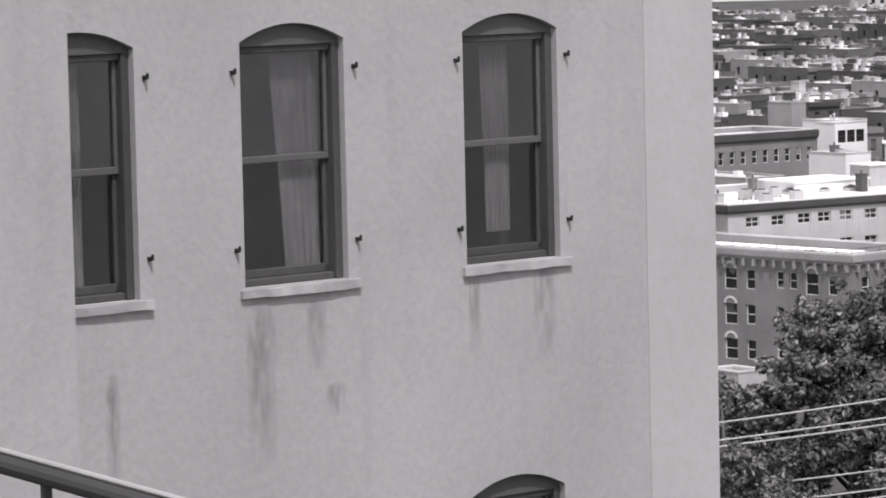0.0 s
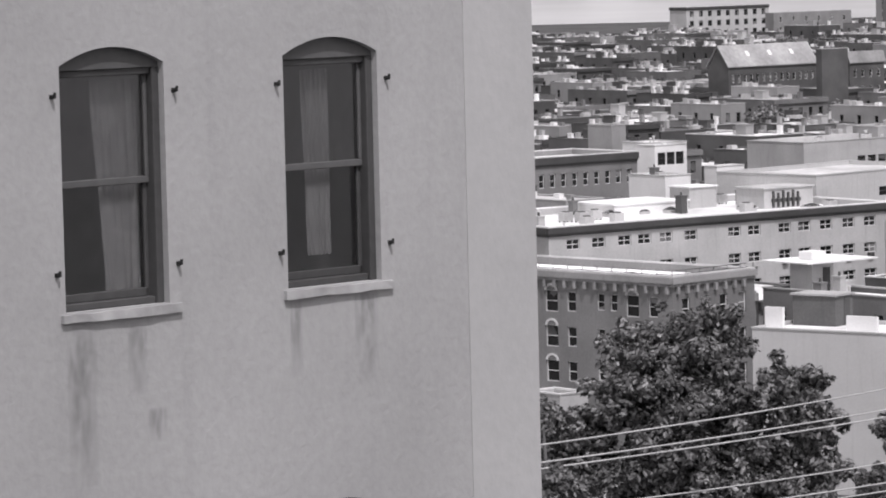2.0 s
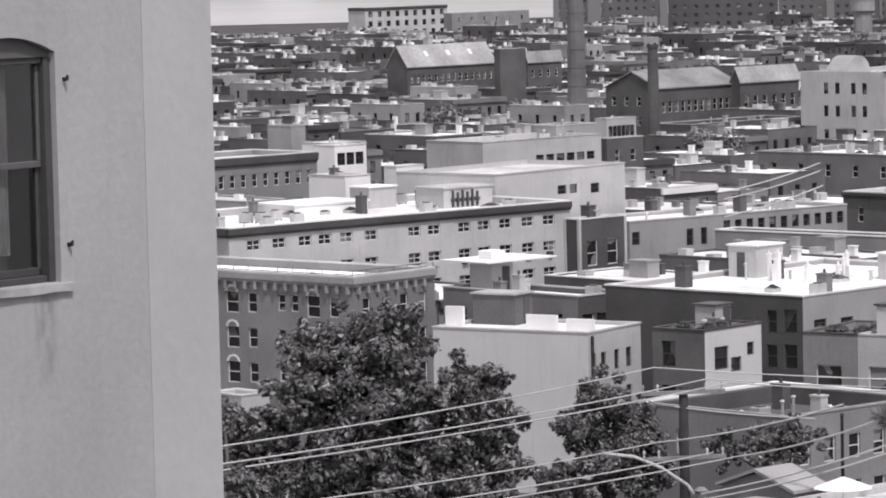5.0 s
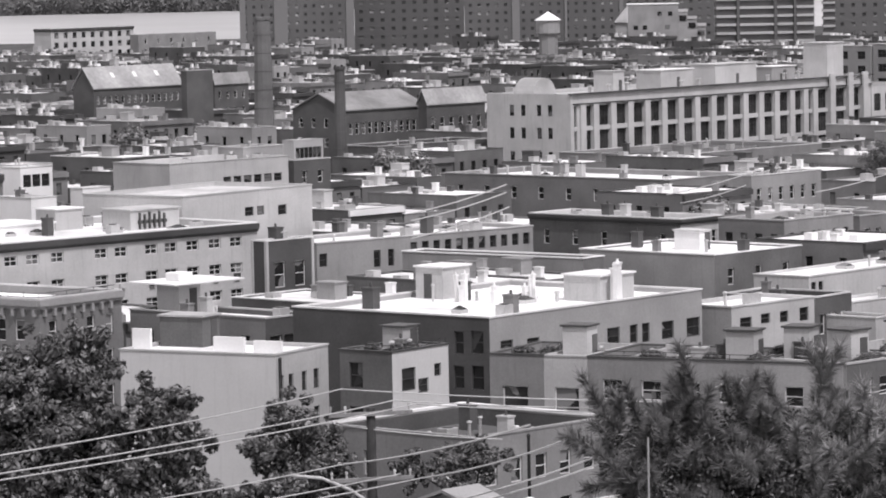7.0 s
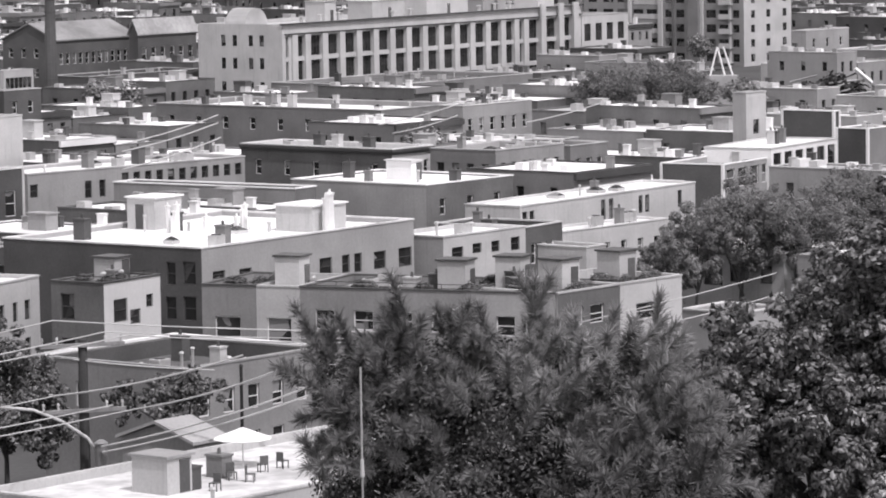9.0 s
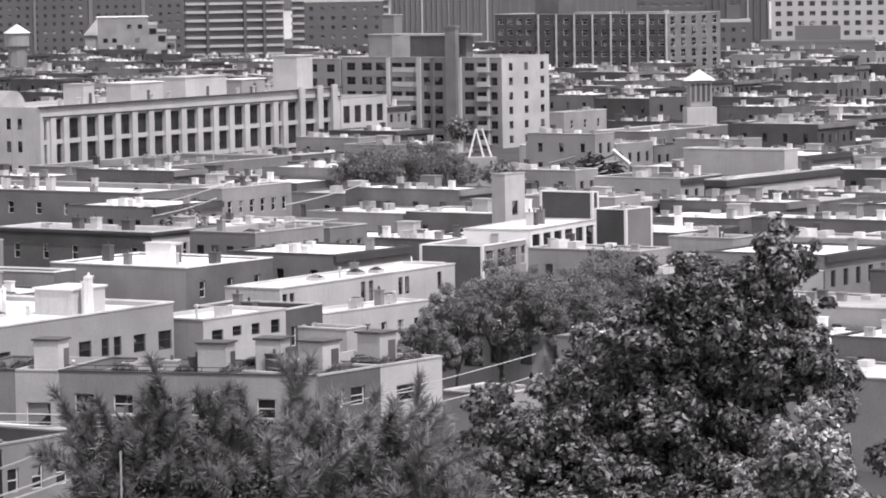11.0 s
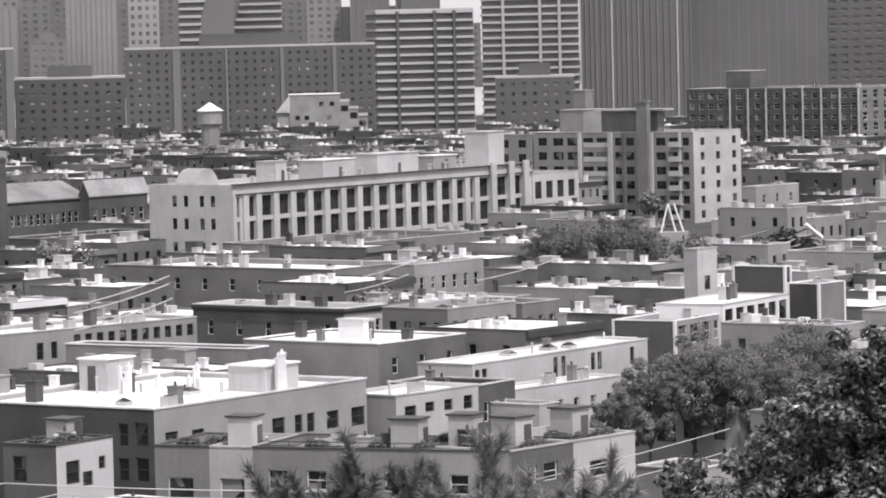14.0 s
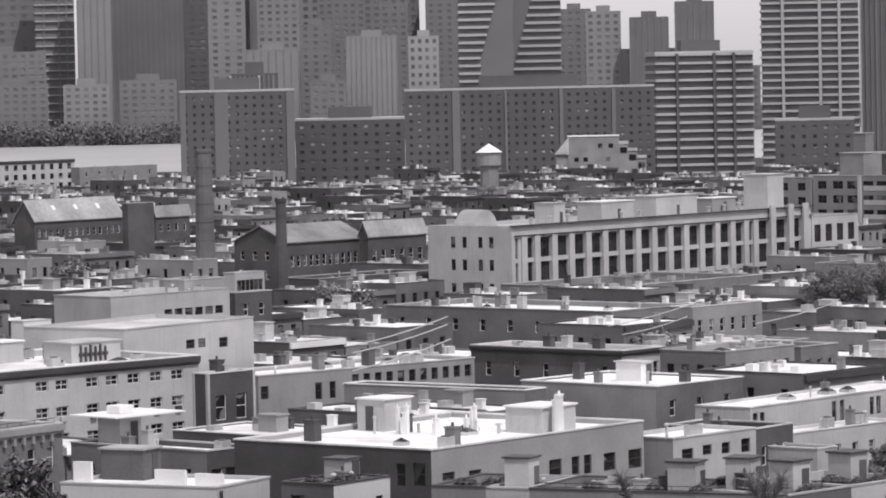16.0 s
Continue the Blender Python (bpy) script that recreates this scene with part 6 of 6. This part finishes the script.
def thin_pole():
    t = Vector((-5.33, 241.94, 9.93))
    th = thing("iron_post", pose(t.x, t.y, 0), "thin dark iron post above the low roofs", "pole")
    bm = bmesh.new()
    rod(bm, (0, 0, 0), (0, 0, t.z), 0.12, 0.1, 8)
    part("shaft", bm, IRON, th)
    bm = bmesh.new()
    rod(bm, (0, 0, t.z), (0, 0, t.z + 0.15), 0.16, 0.08, 8)
    part("cap", bm, IRON, th)


thin_pole()


def mast():
    """A slim pale rod in front of the pine."""
    th = thing("garden_pole", pose(0.28, 33.60, 27.0), "slim pale metal pole standing before the pine", "pole")
    bm = bmesh.new()
    rod(bm, (0, 0, 0), (0.0, 0, 8.80), 0.012, 0.009, 8)
    part("rod", bm, METAL, th)
    bm = bmesh.new()
    rod(bm, (0, 0, 7.85), (0, 0, 8.00), 0.02, 0.016, 8)
    part("socket", bm, CONCRETE, th)


mast()
# towards the near left, in front of the trees
for a, b in (((-29.25, 147.12, 20.39), (-16.36, 235.43, 13.73)), ((-29.26, 147.12, 19.72), (-13.24, 235.63, 12.98)), ((-29.27, 147.12, 19.48), (-11.90, 235.70, 12.75)),
             ((-29.31, 147.11, 17.90), (-16.35, 235.43, 9.19)), ((-29.33, 147.10, 17.14), (-12.92, 235.65, 8.54)), ((-29.34, 147.10, 16.81), (-11.74, 235.71, 8.24))):
    cable(a, b, 0.25)
# away to the right
for a, b in (((-16.36, 235.43, 13.73), (3.03, 231.98, 13.08)), ((-13.24, 235.63, 12.98), (3.02, 231.98, 12.67)), ((-11.90, 235.70, 12.75), (3.02, 231.98, 12.40)), ((-15.90, 235.46, 11.47), (-6.76, 234.90, 10.63))):
    cable(a, b, 0.12)
for a, b in (((-16.35, 235.43, 9.19), (-4.91, 227.95, 12.33)), ((-11.74, 235.71, 8.24), (-2.30, 227.99, 11.63)), ((-13.53, 233.61, 6.34), (-1.00, 228.00, 10.45)), ((-13.47, 233.61, 6.00), (-1.01, 228.00, 9.96))):
    cable(a, b, 0.3, r=0.065)
# across the street further off
for a, b in (((-16.75, 329.57, 17.30), (-9.17, 344.88, 18.59)), ((-16.74, 329.58, 17.91), (-9.16, 344.88, 19.28)), ((-16.79, 329.57, 15.80), (-8.95, 344.88, 17.30)), ((6.00, 429.96, 12.77), (15.60, 439.72, 14.49)), ((7.51, 429.93, 11.82), (14.95, 439.75, 13.05)), ((24.01, 469.39, 10.26), (33.82, 478.81, 11.89))):
    cable(a, b, 0.2, r=0.06)
for a, b in (((10.76, 199.71, 16.69), (23.37, 203.66, 19.04)), ((16.49, 199.32, 16.89), (23.65, 203.63, 18.00)), ((5.29, 209.93, 16.40), (8.21, 214.84, 16.71))):
    cable(a, b, 0.1, r=0.03)


# ---- roof terrace with parasol ----
def parasol():
    p = Vector((-4.9, 222.6, 6.6))
    th = thing("parasol", pose(p.x, p.y, 6.6), "open white parasol on a roof terrace", "parasol")
    bm = bmesh.new()
    rod(bm, (0, 0, 0), (0, 0, 2.1), 0.04, 0.04, 8)
    part("pole", bm, METAL, th)
    bm = bmesh.new()
    bmesh.ops.create_cone(bm, segments=10, radius1=1.7, radius2=0.06, depth=0.62, cap_ends=False, matrix=pose(0, 0, 1.95))
    bmesh.ops.solidify(bm, geom=bm.faces[:], thickness=0.02)
    part("canopy", bm, WHITE, th)


parasol()


def terrace_chair(p, ang):
    th = thing("terrace_chair", pose(p[0], p[1], 6.6, 0, 0, ang), "dark garden chair on a white roof terrace", "chair", "terrace chairs")
    part("seat", boxes([(0, 0, 0.42, 0.5, 0.5, 0.47)]), DARK, th)
    part("backrest", boxes([(0, 0.46, 0.47, 0.5, 0.5, 0.95)]), DARK, th)
    for q in ((0, 0), (0.45, 0), (0, 0.45), (0.45, 0.45)):
        part("leg", boxes([(q[0], q[1], 0, q[0] + 0.05, q[1] + 0.05, 0.42)]), DARK, th)
    return th


first_chair = terrace_chair((-5.6, 217.5, 6.6), 20)
for q, a in (((-4.2, 216.7, 6.6), 80), ((-2.3, 221.8, 6.6), 140), ((-6.6, 213.9, 6.6), -30), ((-3.6, 220.9, 6.6), 200)):
    copy_thing(first_chair, pose(q[0], q[1], 6.6, 0, 0, a))
head_on(terrace, -8.8, 212.6, 2.0, 2.6, 2.0, mat=PALE, z=6.6, cap=GREY)


# ---- roof tank and white gabled house among the far roofs ----
def tank():
    p = Vector((-16.78, 1099.87, 16.49))
    th = thing("water_tank", pose(p.x, p.y, 1.4), "wooden rooftop water tank with a white conical lid", "water tank")
    bm = bmesh.new()
    rod(bm, (0, 0, -1.4), (0, 0, 14.4), 2.6, 2.6, 8)
    part("stand", bm, MID, th)
    bm = bmesh.new()
    rod(bm, (0, 0, 14.4), (0, 0, 18.0), 3.3, 3.3, 16)
    part("drum", bm, GREY, th)
    bm = bmesh.new()
    rod(bm, (0, 0, 18.0), (0, 0, 20.4), 3.8, 0.1, 16)
    part("lid", bm, WHITE, th)


tank()


def stepped_house():
    th = thing("stepped_house", pose(2.3, 1321.0, -1.0), "white stepped house with terraces and dark windows", "house")
    part("main_block", boxes([(4.0, 0, 0, 21.0, 14, 20.8)]), GREY, th)
    bm = boxes([(0, 0.5, 0, 4.0, 13, 15.0)])
    part("side_block", bm, GREY, th)
    part("lean_to_roof", mesh_of("lean_to_roof", [(-0.3, -0.3, 15.1), (4.2, -0.3, 20.6), (4.2, 13, 20.6), (-0.3, 13, 15.1), (4.2, -0.3, 15.0), (4.2, 13, 15.0)], [(0, 1, 2, 3), (0, 4, 1), (3, 2, 5)], COPING), None, th)
    for k, (a, z) in enumerate(((21.0, 18.2), (24.0, 15.8), (27.0, 13.4))):
        st = part("terrace_step", boxes([(a, 0.2 + 0.1 * k, 0, a + 3.0, 14, z)]), GREY, th)
        part("parapet", boxes([(a, 0.0, z, a + 3.1, 0.2, z + 1.0)]), CONCRETE, st)
        part("opening", boxes([(a + 0.3, 0.05, z - 3.0, a + 2.6, 0.19, z - 1.2)]), GLASS_FAR, st)
    for a, z in ((6.0, 12.5), (9.0, 12.5), (16.5, 12.5), (14.0, 17.0), (17.5, 17.0)):
        part("window", boxes([(a, -0.08, z, a + 1.5, -0.003, z + 1.4)]), GLASS_FAR, th)
    part("coping", boxes([(3.8, -0.2, 20.8, 21.2, 14.2, 21.1)]), WHITE, th)


stepped_house()


def cupola():
    p = Vector((112.13, 711.22, 11.40))
    th = thing("cupola", pose(p.x, p.y, 0), "white louvred cupola with a pale pyramid roof", "cupola")
    part("shaft", boxes([(-2.7, -2.7, 0, 2.7, 2.7, p.z - 0.3)]), PALE, th)
    part("lantern", boxes([(-2.0, -2.0, p.z - 0.3, 2.0, 2.0, p.z + 4.6)]), GREY, th)
    for i in range(4):
        part("louvre", boxes([(-1.75 + i * 0.95, -2.1, p.z + 0.8, -1.2 + i * 0.95, -2.003, p.z + 4.0)]), DARK, th)
    bm = bmesh.new()
    bmesh.ops.create_cone(bm, segments=4, radius1=3.7, radius2=0.1, depth=1.9, cap_ends=True, matrix=pose(0, 0, p.z + 5.55, 0, 0, 45))
    part("lid", bm, WHITE, th)


cupola()


# ---- planters on the roof terraces ----
def planter(m, seed):
    th = thing("planter", m, "timber roof planter with a dark leafy shrub", "planter", "roof terrace planters")
    part("trough", boxes([(0, 0, 0, 1.4, 0.5, 0.45)], bevel=0.02), MID, th)
    part("shrub", leaf_cloud(seed, [(0.3, 0.25, 0.75, 0.38), (0.75, 0.25, 0.85, 0.42), (1.15, 0.25, 0.7, 0.35)], 700, 0.08), LEAF_D, th)
    return th


FIRST = []
for b, zr in ((row1, 10.4), (row2, 10.4), (row3, 10.4), (row1b, 10.4), (modern, 11.4)):
    W, D = SIZE[b.name]
    rnd = random.Random(int(W * 100))
    for k in range(7 if b is not modern else 3):
        if k % 2:
            q = b.matrix_basis @ Vector((1.1, rnd.uniform(0.6, max(0.7, D - 2.2)), 0))
            m = pose(q.x, q.y, zr, 0, 0, 140)
        else:
            q = b.matrix_basis @ Vector((rnd.uniform(0.6, max(0.7, W - 2.2)), 0.5, 0))
            m = pose(q.x, q.y, zr, 0, 0, 50)
        if FIRST:
            copy_thing(FIRST[0], m)
        else:
            FIRST.append(planter(m, 61))


# ---- hand rails of the roof terraces ----
def roof_rail(b, zr, label="thin dark roof-terrace railing"):
    W, D = SIZE[b.name]
    th = thing("roof_railing", b.matrix_basis @ pose(0, 0, zr), label, "railing", "roof railings")
    for z in (0.75, 1.05):
        bm = bmesh.new()
        rod(bm, (0.4, 0.4, z), (W - 0.4, 0.4, z), 0.025, 0.025, 6)
        part("rail", bm, IRON, th)
        bm = bmesh.new()
        rod(bm, (0.4, 0.4, z), (0.4, D - 0.4, z), 0.025, 0.025, 6)
        part("rail", bm, IRON, th)
    for i in range(int(W / 1.6) + 1):
        bm = bmesh.new()
        rod(bm, (0.4 + i * 1.6, 0.4, 0), (0.4 + i * 1.6, 0.4, 1.05), 0.025, 0.025, 6)
        part("post", bm, IRON, th)
    for i in range(1, int(D / 1.6)):
        bm = bmesh.new()
        rod(bm, (0.4, 0.4 + i * 1.6, 0), (0.4, 0.4 + i * 1.6, 1.05), 0.025, 0.025, 6)
        part("post", bm, IRON, th)


roof_rail(modern, 11.4)
roof_rail(row2, 10.4)
roof_rail(bracket, 12.9, "thin pale rail round a flat roof")


# ---- leafy clumps in the yards between the far rows ----
def far_yards():
    rnd = random.Random(19)
    lumps = []
    while len(lumps) < 110:
        a, r = radians(rnd.uniform(-14.5, 12.5)), rnd.uniform(430, 1200)
        x, y = math.sin(a) * r, math.cos(a) * r
        if any(inside(x, y, f, 3.0) for f in FOOT):
            continue
        z = rnd.uniform(5.5, 9.0)
        for k in range(3):
            lumps.append((x + rnd.uniform(-3, 3), y + rnd.uniform(-3, 3), z + rnd.uniform(-2, 1), rnd.uniform(1.6, 3.0)))
    me = leaf_cloud(83, lumps, 45000, 0.28)
    me.materials.append(LEAF_M)
    tagged(new("yard_foliage", me), "grey-green foliage of yard trees between distant roofs", "foliage", kind="stuff")


far_yards()
